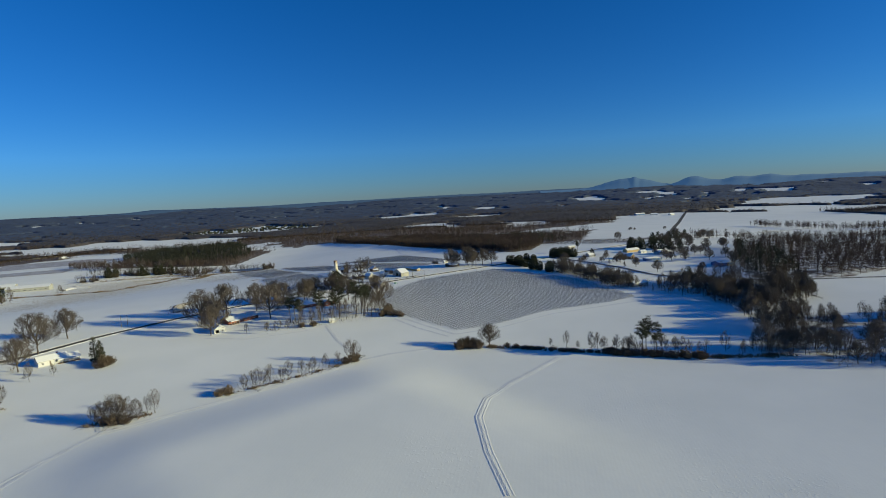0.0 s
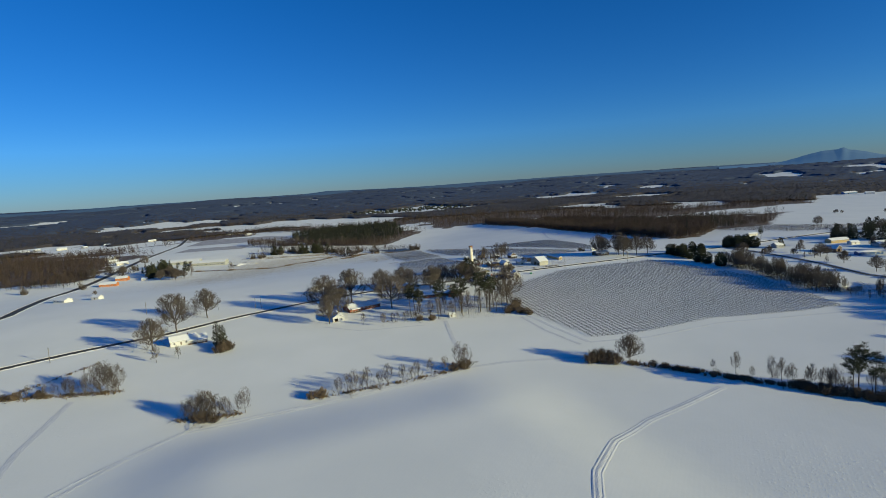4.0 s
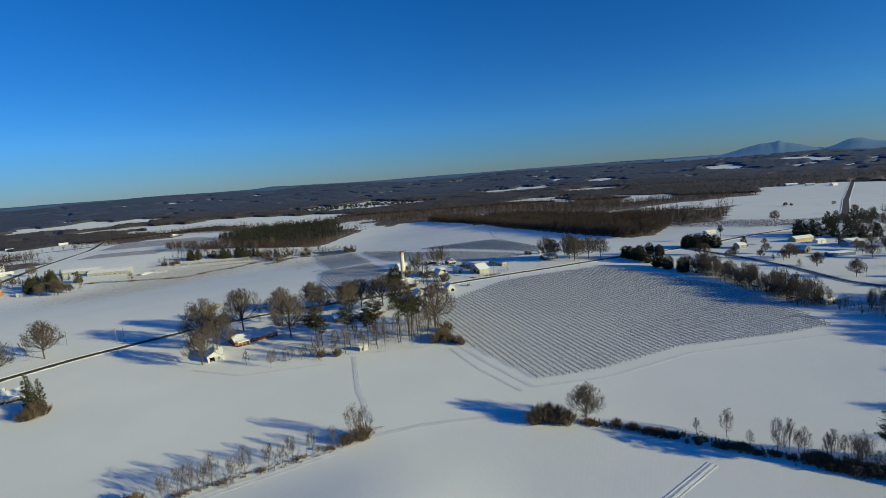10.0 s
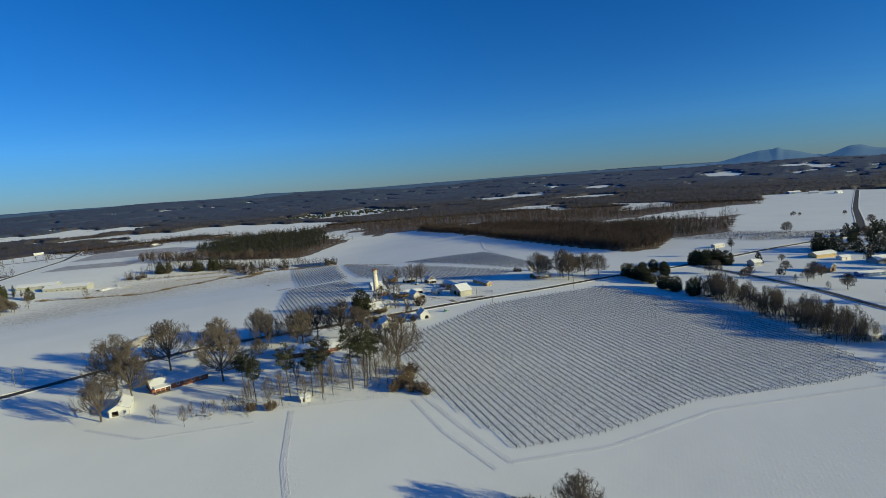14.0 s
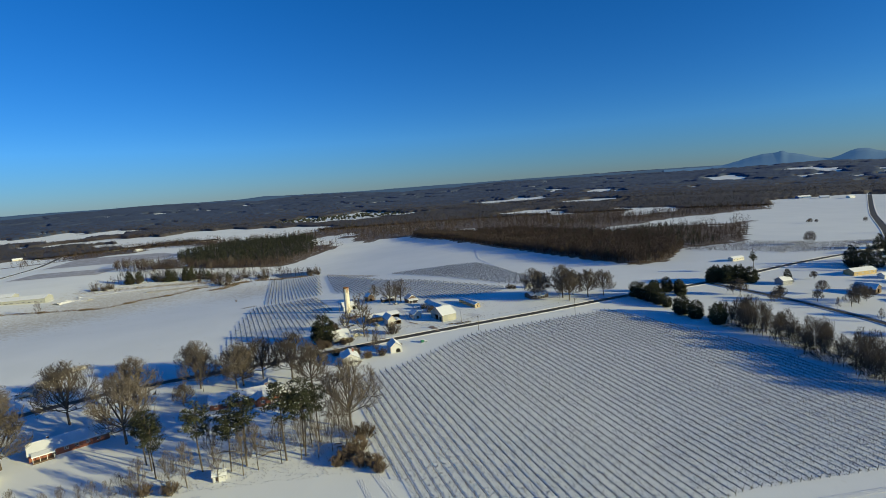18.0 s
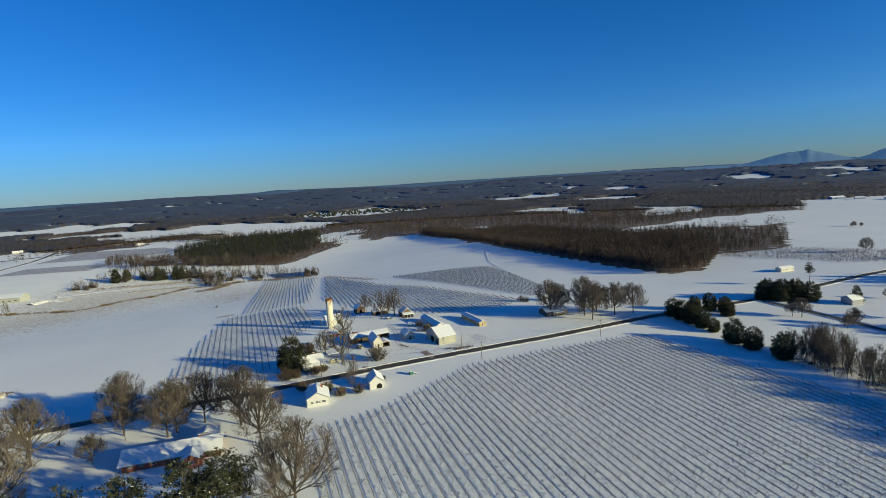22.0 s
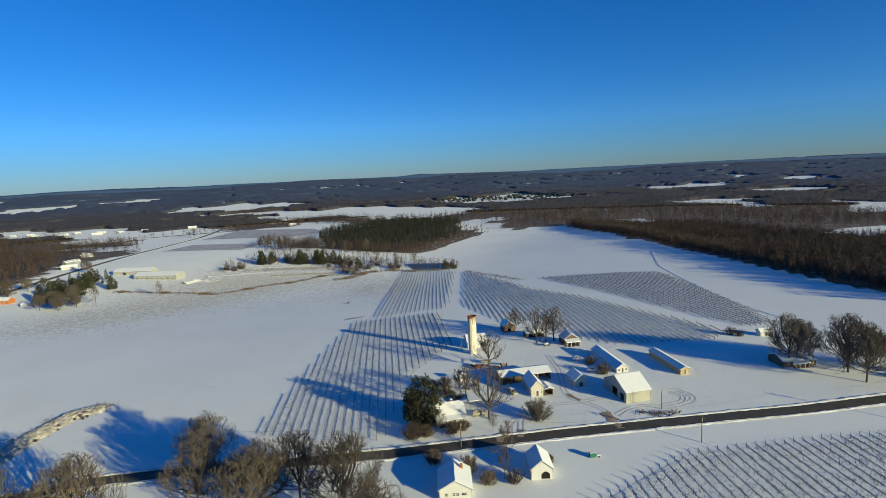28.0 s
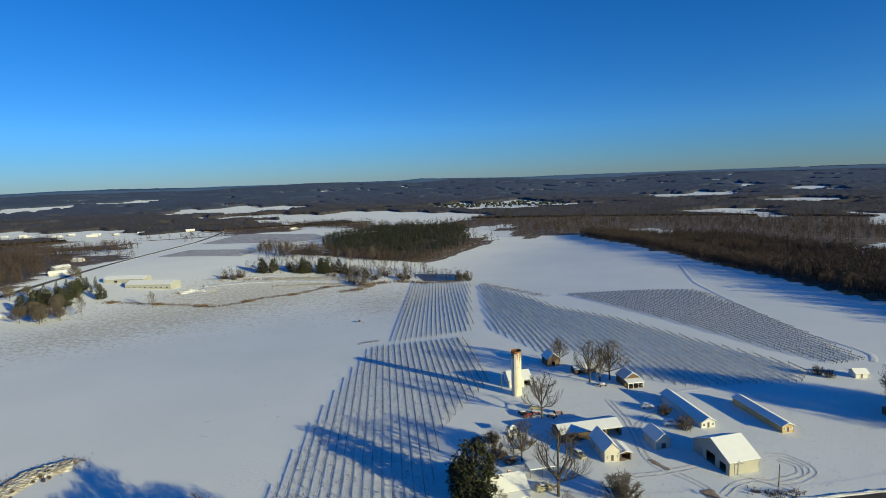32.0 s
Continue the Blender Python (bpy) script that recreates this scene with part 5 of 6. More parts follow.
FAR_TREES = {
    "bare_tree": [(-411, 790, 8), (-415, 806, 8), (-425, 834, 8), (-395, 796, 9), (-391, 791, 8), (-481, 813, 10), (-536, 945, 9), (-205, 1000, 6), (430, 640, 6), (380, 600, 6), (490, 740, 7), (500, 690, 7), (410, 640, 6), (448, 600, 7)],
    "slender_tree": [(-389, 826, 9), (-350, 862, 7), (-187, 1078, 9), (-170, 1100, 8), (420, 690, 10), (455, 720, 11), (-430, 1160, 9), (-390, 1160, 9), (-365, 1180, 10), (-410, 1175, 9), (-345, 1170, 9), (-290, 1142, 9), (-271, 1176, 10), (-310, 1150, 8)],
    "evergreen": [(-360, 1044, 8), (-352, 1053, 7), (-311, 1054, 8), (-285, 1064, 8), (-273, 1075, 8), (-228, 1054, 6), (-306, 1060, 7), (-262, 1070, 6), (-330, 1060, 6), (-460, 842, 7), (-452, 841, 8), (-443, 840, 8), (-434, 847, 8), (-446, 852, 8), (-458, 876, 8), (-465, 884, 7), (-472, 893, 7), (-481, 905, 7), (-428, 880, 7), (-442, 815, 8), (-444, 827, 8), (-356, 1039, 8), (-352, 1057, 7), (-319, 1070, 8), (-291, 1064, 9), (-284, 1070, 9), (-296, 1075, 8)],
    "brown_bush": [(-376, 995, 4.5), (-365, 1003, 5), (-343, 1073, 5.5), (-256, 1076, 5.5), (-178, 1057, 6), (-116, 1058, 5), (-320, 1052, 5), (-295, 1068, 5), (-240, 1062, 5), (-190, 1062, 5), (-212, 1070, 5), (-475, 732, 5), (-526, 701, 5), (-372, 990, 4), (-366, 996, 4.5), (-363, 1005, 4), (-345, 1040, 4), (-324, 1059, 5), (-312, 1062, 5), (-286, 1083, 5), (-249, 1054, 4), (-240, 1040, 4), (-208, 1046, 5), (-179, 1051, 4), (-117, 1069, 5), (-108, 1060, 5), (-104, 1052, 4.5), (-230, 1020, 3), (-215, 1005, 3), (-222, 1010, 3.5), (-112, 1050, 4), (-128, 820, 0.9), (-260, 1078, 5), (-270, 1050, 3)],
}
for kind, spots in FAR_TREES.items():
    for x, y, h in spots:
        if kind == "brown_bush" and h > 1:
            for k in range(3):
                plant(("sapling", "slender_tree", "bush")[k], x + luck.uniform(-4, 4), y + luck.uniform(-4, 4), h * (1.25, 1.3, 0.8)[k] * luck.uniform(0.7, 1.1), "leafless brown scrub in valley snow", "valley scrub")
            continue
        plant(kind, x, y, h * (1.0 if kind == "bare_tree" or h < 1 else 1.45), {"bare_tree": "bare roadside tree far across the snow", "slender_tree": "slim bare tree at the wood's edge", "evergreen": "dark cedar in a valley hedge", "brown_bush": "russet thicket poking from valley snow"}[kind])

# ---- buildings ----
def house(name, cx, cy, turn, w, d, h, rise, wall, label, ridge="x", category="house", openings=(), over=0.4, chimney=None, porch=None, roof="roof_snow", group="", z=None):
    """Gabled building: local x along its front, the front at -y. openings: (side, along, sill, wide, high, kind)."""
    ob = thing(name, cx, cy, turn, label=label, category=category, group=group, z=z)
    a, b, t = w / 2, d / 2, 0.22
    g = -1.2
    wl4 = {"f": ((-a, -b), (a, -b)), "b": ((a, b), (-a, b)), "l": ((-a, b), (-a, -b)), "r": ((a, -b), (a, b))}
    for side, (p, q) in wl4.items():
        s = Shape()
        p3, q3 = Vector((*p, 0)), Vector((*q, 0))
        run = (q3 - p3)
        length = run.length
        u = run / length
        n = Vector((u.y, -u.x, 0))
        holes = sorted([o for o in openings if o[0] == side], key=lambda o: o[1])
        gable = (ridge == "x") == (side in "lr")

        def slab(x0, z0, x1, z1):
            if x1 - x0 < 0.01 or z1 - z0 < 0.01:
                return
            c = [p3 + u * x0, p3 + u * x1]
            vs = [c[0] + Vector((0, 0, z0)), c[1] + Vector((0, 0, z0)), c[1] + Vector((0, 0, z1)), c[0] + Vector((0, 0, z1))]
            vs += [v - n * t for v in vs]
            s.add(vs, [(0, 1, 2, 3), (7, 6, 5, 4), (0, 4, 5, 1), (1, 5, 6, 2), (2, 6, 7, 3), (3, 7, 4, 0)])

        at = 0.0
        for _, along, sill, wide, high, kind in holes:
            x0 = along * length - wide / 2
            slab(at, g, x0, h)
            slab(x0, g, x0 + wide, sill)
            slab(x0, sill + high, x0 + wide, h)
            at = x0 + wide
        slab(at, g, length, h)
        if gable:
            c = [p3 + Vector((0, 0, h)), q3 + Vector((0, 0, h)), (p3 + q3) / 2 + Vector((0, 0, h + rise))]
            c += [v - n * t for v in c]
            s.add(c, [(0, 1, 2), (5, 4, 3)])
        part("wall", s.make("wall", wall), ob)
        for _, along, sill, wide, high, kind in holes:
            o = p3 + u * (along * length) - n * 0.1
            basis = Matrix.Translation(o) @ Matrix((u, -n, (0, 0, 1))).transposed().to_4x4()
            f = Shape()
            e = 0.09
            for bx in ((-wide / 2, sill, -wide / 2 + e, sill + high), (wide / 2 - e, sill, wide / 2, sill + high), (-wide / 2, sill + high - e, wide / 2, sill + high), (-wide / 2, sill, wide / 2, sill + e)):
                f.box(bx[0], -0.14, bx[1], bx[2], 0.06, bx[3])
            if kind == "window":
                f.box(-0.03, -0.05, sill, 0.03, 0.04, sill + high)
                f.box(-wide / 2, -0.05, sill + high / 2 - 0.03, wide / 2, 0.04, sill + high / 2 + 0.03)
                win = part("window", f.make("window", "trim"), ob, basis)
                part("pane", Shape().box(-wide / 2 + e, -0.01, sill + e, wide / 2 - e, 0.01, sill + high - e).make("pane", "glass"), win)
            elif kind == "door":
                dr = part("door", f.make("door", "trim"), ob, basis)
                part("leaf", Shape().box(-wide / 2 + e, -0.03, sill, wide / 2 - e, 0.03, sill + high - e).make("leaf", "brown"), dr)
            elif kind == "slide":
                dr = part("sliding_door", Shape().box(-wide / 2 - 0.2, -0.2, sill + 0.05, wide / 2 + 0.2, -0.13, sill + high + 0.15).make("sliding_door", wall), ob, basis)
                part("rail", Shape().box(-wide / 2 - 0.6, -0.26, sill + high + 0.12, wide / 2 + 0.6, -0.12, sill + high + 0.26).make("rail", "metal"), dr)
            elif kind == "arch":
                s2 = Shape()
                pts = [(-wide / 2 + wide * i / 10, sill + high * (0.62 + 0.38 * math.sin(math.pi * i / 10))) for i in range(11)]
                for (xa, za), (xb, zb) in zip(pts, pts[1:]):
                    s2.add([(xa, -0.12, za), (xb, -0.12, zb), (xb, -0.12, sill + high), (xa, -0.12, sill + high), (xa, 0.1, za), (xb, 0.1, zb), (xb, 0.1, sill + high), (xa, 0.1, sill + high)],
                           [(0, 1, 2, 3), (7, 6, 5, 4), (0, 4, 5, 1)])
                part("arched_doorway", s2.make("arched_doorway", wall), ob, basis)
                part("leaf", Shape().box(-wide / 2, 0.05, sill, wide / 2, 0.1, sill + high).make("leaf", "dark"), ob, basis)
    if any(o[5] in ("open", "arch", "slide") for o in openings):
        part("floor_slab", Shape().box(-a + t, -b + t, -0.1, a - t, b - t, 0.06).make("floor_slab", "mud"), ob)
    rx, ry = (a + over, b + over) if ridge == "x" else (b + over, a + over)
    drop = rise * over / (b if ridge == "x" else a)
    for sgn in (-1, 1):
        th, snow = 0.14, 0.22
        slopes = []
        for z0, z1 in ((0.0, th), (th, th + snow)):
            e = 0.06 if z0 else 0
            slopes.append([(-rx + e, sgn * (ry - e), h - drop + z0), (rx - e, sgn * (ry - e), h - drop + z0), (rx - e, 0, h + rise + z0), (-rx + e, 0, h + rise + z0),
                           (-rx + e, sgn * (ry - e), h - drop + z1 - (0.1 if z0 else 0)), (rx - e, sgn * (ry - e), h - drop + z1 - (0.1 if z0 else 0)), (rx - e, 0, h + rise + z1), (-rx + e, 0, h + rise + z1)])
        faces = [(0, 3, 2, 1), (4, 5, 6, 7), (0, 1, 5, 4), (1, 2, 6, 5), (2, 3, 7, 6), (3, 0, 4, 7)]
        if ridge == "y":
            slopes = [[(y0, x0, z0) for x0, y0, z0 in sl] for sl in slopes]
        rf = part("roof", Shape().add(slopes[0], faces).make("roof", "grey" if roof != "tin" else "metal"), ob)
        part("snow_layer", Shape().add(slopes[1], faces).make("snow_layer", "roof_snow"), rf, label="smooth snow layer on the roof")
    if chimney:
        x0, y0 = chimney
        ch = part("chimney", Shape().box(x0 - 0.4, y0 - 0.35, 0, x0 + 0.4, y0 + 0.35, h + rise + 0.9).make("chimney", "brick"), ob)
        part("cap", Shape().box(x0 - 0.48, y0 - 0.43, h + rise + 0.9, x0 + 0.48, y0 + 0.43, h + rise + 1.05).make("cap", "roof_snow"), ch)
    if porch:
        x0, x1, dp, ph = porch
        part("porch_floor", Shape().box(x0, -b - dp, -0.6, x1, -b - 0.01, 0.25).make("porch_floor", "brown"), ob)
        part("porch_roof", Shape().add([(x0 - .2, -b - dp - .2, ph - .3), (x1 + .2, -b - dp - .2, ph - .3), (x1 + .2, -b - .02, ph + .3), (x0 - .2, -b - .02, ph + .3), (x0 - .2, -b - dp - .2, ph), (x1 + .2, -b - dp - .2, ph), (x1 + .2, -b - .02, ph + .6), (x0 - .2, -b - .02, ph + .6)],
             [(0, 3, 2, 1), (4, 5, 6, 7), (0, 1, 5, 4), (1, 2, 6, 5), (2, 3, 7, 6), (3, 0, 4, 7)]).make("porch_roof", "roof_snow"), ob)
        for i in range(4):
            x = x0 + 0.15 + (x1 - x0 - 0.3) * i / 3
            part("porch_post", Shape().box(x - .08, -b - dp + .05, 0.2, x + .08, -b - dp + .2, ph - .25).make("porch_post", "trim"), ob)
    return ob


def W4(side, *alongs, sill=0.9, wide=1.1, high=1.2):
    return tuple((side, p, sill, wide, high, "window") for p in alongs)


def annex(main, wing, x, y):
    """Make a second gabled volume part of the main house."""
    for child in list(wing.children):
        child.parent = main
        child.matrix_basis = Matrix.Translation((x, y, 0)) @ child.matrix_basis
    bpy.data.objects.remove(wing)


house("barn", 70.3, 646.3, 29, 9.8, 15, 3.9, 3.6, "tan", "large tan metal barn with a snow-covered roof", "x", "barn", (("f", 0.32, 0.05, 2.6, 2.9, "slide"), ("l", 0.5, 0.0, 3.6, 3.2, "open"), ("l", 0.82, 0.0, 2.6, 2.6, "open")))
house("greenhouse", 64.6, 679, 24, 5.2, 25, 2.2, 1.3, "white", "long white greenhouse with snow on its low roof", "y", "greenhouse", (("f", 0.5, 0.1, 1.0, 2.0, "door"), *W4("f", 0.2, 0.8, sill=0.8, wide=0.9, high=1.0)))
house("long_shed", 88.6, 680, 24, 4.2, 24, 2.4, 0.8, "yellow", "long low poultry shed with a yellow boarded end", "y", "shed", (("f", 0.5, 0.2, 1.0, 1.9, "door"), *W4("f", 0.2, 0.8, sill=0.9, wide=0.7, high=0.9)), roof="tin")
house("cabin", 52.2, 653, 26, 5.2, 7.5, 3.0, 1.9, "cream", "small weathered storage cabin with a snowy gable roof", "y", "cabin", (("f", 0.5, 0.1, 1.8, 2.0, "door"), *W4("l", 0.5)))
house("gabled_shop", 36.2, 643.5, 24, 5.0, 10.5, 3.6, 2.4, "cream", "cream gabled workshop with snow-laden roof", "y", "workshop", (("f", 0.5, 0.05, 1.1, 2.2, "door"), *W4("f", 0.2, 0.82, sill=1.0, wide=0.7), *W4("l", 0.3, 0.7)))
house("lean_to", 41.0, 643.0, 24, 3.6, 6.0, 2.4, 0.5, "brown", "open lean-to carport beside the workshop", "y", "carport", (("f", 0.5, 0.0, 2.8, 2.2, "open"),))
house("equipment_shed", 30.5, 655.5, 27, 21, 8, 3.0, 1.2, "brown", "long open-fronted equipment shed under snow", "x", "shed", (("f", 0.14, 0.0, 4.4, 2.7, "open"), ("f", 0.38, 0.0, 4.4, 2.7, "open"), ("f", 0.62, 0.0, 4.4, 2.7, "open"), ("f", 0.86, 0.0, 4.4, 2.7, "open")))
house("feed_barn", 1.5, 697.5, 24, 9.5, 9, 3.4, 2.2, "white", "white feed barn tucked behind the silo", "x", "barn", (("f", 0.82, 0.0, 2.6, 2.8, "open"), ("l", 0.5, 0.2, 1.0, 2.0, "door")))
house("old_shed", 13.0, 726, 28, 6.0, 6.5, 3.6, 2.2, "brown", "dark weathered timber tobacco barn", "y", "shed", (("f", 0.5, 0.0, 1.6, 2.2, "open"),))
house("old_shed", 28.0, 716.5, 24, 9.5, 5, 2.3, 1.0, "brown", "low dark shed beneath bare trees", "x", "shed", (("f", 0.3, 0.0, 2.4, 1.9, "open"), ("f", 0.7, 0.0, 2.4, 1.9, "open")))
house("old_shed", 46.2, 705.5, 26, 7.0, 6.5, 3.2, 2.2, "brown", "old tan barn with snowy lean-to", "y", "shed", (("f", 0.5, 0.0, 2.0, 2.2, "open"),), porch=(-3.4, 3.4, 3.0, 2.6))
house("farmhouse", 9.6, 616.3, 29, 10.5, 8.5, 3.2, 2.4, "white", "white farmhouse with a snowy gable roof", "x", "house", (*W4("f", 0.12, 0.34, 0.46, 0.85), ("f", 0.64, 0.15, 1.0, 2.1, "door"), *W4("r", 0.3, 0.7), *W4("l", 0.3, 0.7)), chimney=(1.5, 0.4), porch=(-4.9, 4.9, 2.2, 2.5))
house("garage", 44.0, 589.6, 17, 6.1, 8.5, 3.1, 2.3, "white", "small white gabled garage with an arched door", "y", "garage", (("f", 0.66, 0.0, 2.4, 2.2, "arch"), *W4("l", 0.5)))
house("cottage", 22.4, 577.2, 17, 8.7, 10.5, 2.9, 2.4, "white", "white cottage with a snowy roof near the road", "y", "house", (*W4("f", 0.22, 0.45, 0.56, sill=0.9, wide=0.85, high=1.1), *W4("f", 0.76, sill=1.0, wide=1.5, high=1.0), *W4("l", 0.3, 0.7)), chimney=(2.0, 2.5))
ranch = house("ranch_house", -16.6, 540.2, 18, 29.5, 11.5, 2.4, 2.3, "brick", "long brick ranch house with snow-white roof", over=0.9, openings= (*W4("f", 0.08, 0.2, 0.32, 0.8, 0.92, wide=1.4), ("f", 0.5, 0.1, 1.1, 2.1, "door"), ("f", 0.64, 0.3, 2.2, 1.7, "window"), *W4("r", 0.5)), chimney=(8, 0.6))
annex(ranch, house("front_wing", 0, 0, 0, 6.2, 6, 2.4, 1.7, "brick", "front wing", "y", "house", (*W4("f", 0.5, wide=1.6),), z=0.0), 6.5, -8.0)
annex(ranch, house("rear_wing", 0, 0, 0, 6.5, 6, 2.5, 1.8, "white", "rear wing", "y", "house", z=0.0), 9.0, 8.0)
house("ranch_house", -73, 508, 40, 25, 11.5, 2.4, 2.3, "brick", "brick ranch house under snow with a front porch", "x", "house", (*W4("f", 0.45, 0.58, 0.72, 0.86, wide=1.3), ("f", 0.3, 0.1, 1.1, 2.1, "door"), *W4("l", 0.5)), chimney=(-6, 0.6), porch=(-11.5, -5, 2.6, 2.5))
house("outbuilding", -83.5, 479.5, 23, 7.6, 13, 2.8, 2.0, "white", "white gabled garage beside a bare oak", "y", "garage", (("f", 0.3, 0.0, 2.4, 2.2, "open"), *W4("f", 0.75), *W4("r", 0.3, 0.6)))
house("garden_shed", -4.2, 479, 17, 4.0, 3.2, 2.0, 0.9, "white", "tiny white garden shed at the grove's edge", "x", "shed", (("f", 0.3, 0.1, 0.9, 1.7, "door"), *W4("f", 0.72, wide=0.6, high=0.6)))
house("farmhouse", -167, 431.5, 36, 15, 8, 2.9, 2.2, "white", "white farmhouse with porch beside bare trees", "x", "house", (*W4("f", 0.15, 0.6, 0.85), ("f", 0.4, 0.1, 1.0, 2.1, "door"), *W4("l", 0.3, 0.7, wide=1.0)), chimney=(3, 0.5), porch=(2, 7, 2.2, 2.4))
house("farmhouse_wing", -158.5, 437.5, 36, 6, 8.5, 2.5, 1.5, "white", "low white kitchen wing adjoining the farmhouse", "x", "house", (*W4("f", 0.3, 0.7, wide=0.9),), porch=(-2.6, 2.6, 2.0, 2.2))
house("coop", 137.5, 731.5, 15, 5.2, 4, 2.1, 1.2, "white", "small white shed beside the vineyard", "x", "shed", (("f", 0.5, 0.1, 0.9, 1.7, "door"),))
house("bungalow", 137, 690, 20, 14, 9, 2.6, 1.7, "brown", "dark bungalow beneath tall bare trees", "x", "house", (*W4("f", 0.15, 0.35, 0.7, 0.88), ("f", 0.52, 0.1, 1.0, 2.0, "door")), porch=(-3, 3, 2, 2.4))
house("brick_house", -456, 753, 15, 20, 9, 3.0, 2.0, "orange", "orange brick house with a snowy roof", "x", "house", (*W4("f", 0.15, 0.35, 0.65, 0.85, wide=1.4),))
house("brick_house", -475, 805, 15, 15, 9, 3.4, 2.2, "orange", "orange brick outbuilding beside the west road", "x", "house", (*W4("f", 0.2, 0.5, 0.8),))
house("white_house", -390, 602, -18, 17, 8, 2.6, 1.8, "white", "low white house beside evergreen shrubs", "x", "house", (*W4("f", 0.15, 0.4, 0.65, 0.85),))
house("white_shed", -440, 800, 10, 7, 5, 2.3, 1.4, "white", "small white shed below the orange house", "x", "shed", (("f", 0.5, 0.1, 1.2, 1.8, "door"),))
house("white_shed", -359, 608, -10, 9, 6, 2.4, 1.5, "white", "small white shed in open snow", "x", "shed", (("f", 0.5, 0.1, 1.2, 1.8, "door"),))
house("packing_shed", -470, 952, 12, 46, 16, 4.2, 2.6, "putty", "pale farm shed adjoining a long packing shed", "x", "shed", (("f", 0.3, 0.0, 3.6, 2.8, "open"), ("f", 0.7, 0.0, 3.6, 2.8, "open")))
house("packing_shed", -422, 938, 8, 52, 18, 4.4, 2.8, "putty", "long low pale packing shed in the valley", "x", "shed", tuple(("f", 0.08 + 0.12 * i, 0.6, 3.0, 1.4, "window") for i in range(8)))
house("yellow_house", 264, 506, 8, 15, 8, 2.9, 1.8, "cream", "pale yellow house among bare thickets", "x", "house", (*W4("f", 0.12, 0.35, 0.62, 0.85, wide=1.4), ("f", 0.5, 0.1, 1.0, 2.0, "door")))
house("brown_barn", 337, 645, 35, 10, 12, 3.4, 2.4, "brown", "dark brown barn with a snowy gable roof", "y", "barn", (("f", 0.5, 0.0, 3.0, 2.8, "open"), *W4("l", 0.3, 0.7)))
house("mobile_home", 354, 622, 5, 22, 5, 2.6, 0.9, "blue", "long blue metal building in snow", "x", "mobile home", W4("f", 0.15, 0.4, 0.7, 0.88))
house("yellow_house", 373, 697, 12, 20, 8, 2.8, 1.8, "yellow", "small yellow house by the crossroads", "x", "house", W4("f", 0.15, 0.4, 0.7, 0.88))
house("trailer", 333, 788, 20, 13, 5, 2.6, 1.0, "cream", "pale flat-roofed trailer in open snow", "x", "trailer", W4("f", 0.15, 0.4, 0.7, 0.88))
house("blue_barn", 395, 560, 8, 20, 12, 3.2, 1.8, "blue", "blue metal barn with a snowy roof", "x", "barn", (("f", 0.5, 0.0, 3.5, 2.9, "open"),))
house("white_house", 308, 682, 15, 8, 7, 3.0, 2.0, "grey", "small grey house beside dark evergreens", "x", "house", W4("f", 0.15, 0.4, 0.7, 0.88))
house("white_shed", 378, 680, 12, 9, 5, 2.4, 1.2, "white", "small white shed behind the yellow house", "x", "shed", (("f", 0.5, 0.1, 1.2, 1.9, "door"),))
house("grey_house", 392, 662, 12, 15, 9, 3.2, 2.2, "grey", "grey house among trees", "x", "house", W4("f", 0.15, 0.4, 0.7, 0.88))
house("white_house", 1120, 1785, -20, 22, 12, 4.0, 3.0, "white", "white farmhouse beyond the eastern fields", "x", "house", W4("f", 0.2, 0.5, 0.8))
house("white_house", 1150, 1730, 15, 18, 11, 3.6, 3.0, "white", "white roadside house across the fields", "x", "house", W4("f", 0.2, 0.5, 0.8))
house("tin_barn", 1092, 1830, 10, 40, 14, 5.0, 2.6, "blue", "long blue-roofed barn across the fields", "x", "barn", (("f", 0.3, 0.0, 4, 3.2, "open"),))

for k, (x, y) in enumerate(((-1425, 1491), (-1380, 1505), (-1320, 1470), (-1262, 1500), (-1215, 1450), (-1246, 1525), (-1182, 1540), (-1150, 1500), (-1102, 1524), (-1060, 1560), (-966, 1620), (-681, 1640), (-700, 1085), (-592, 968), (-640, 1010))):
    house("village_house", x, y, 12 + 37 * (k % 3), 15 + 3 * (k % 4), 9, 3.0, 2.4, ("white", "cream", "grey")[k % 3], "small distant house under a white roof", "x", "house", W4("f", 0.25, 0.7), group="village along the far road")

# ---- silo ----
silo = thing("silo", 3.0, 685.5, label="tall cream concrete silo streaked with rust at the top", category="silo")
for k in range(18):
    part("stave_ring", Shape().tube((0, 0, k * 0.98 - (0.8 if k == 0 else 0)), (0, 0, k * 0.98 + 0.955), 2.0, 2.0, 28).make("stave_ring", "silo"), silo)
    part("hoop", Shape().tube((0, 0, k * 0.98 + 0.94), (0, 0, k * 0.98 + 1.0), 2.04, 2.04, 28, True).make("hoop", "rust" if k > 14 else "metal"), silo)
cap = part("rim", Shape().tube((0, 0, 17.5), (0, 0, 18.1), 2.08, 2.08, 28).make("rim", "rust"), silo, label="rusty steel rim")
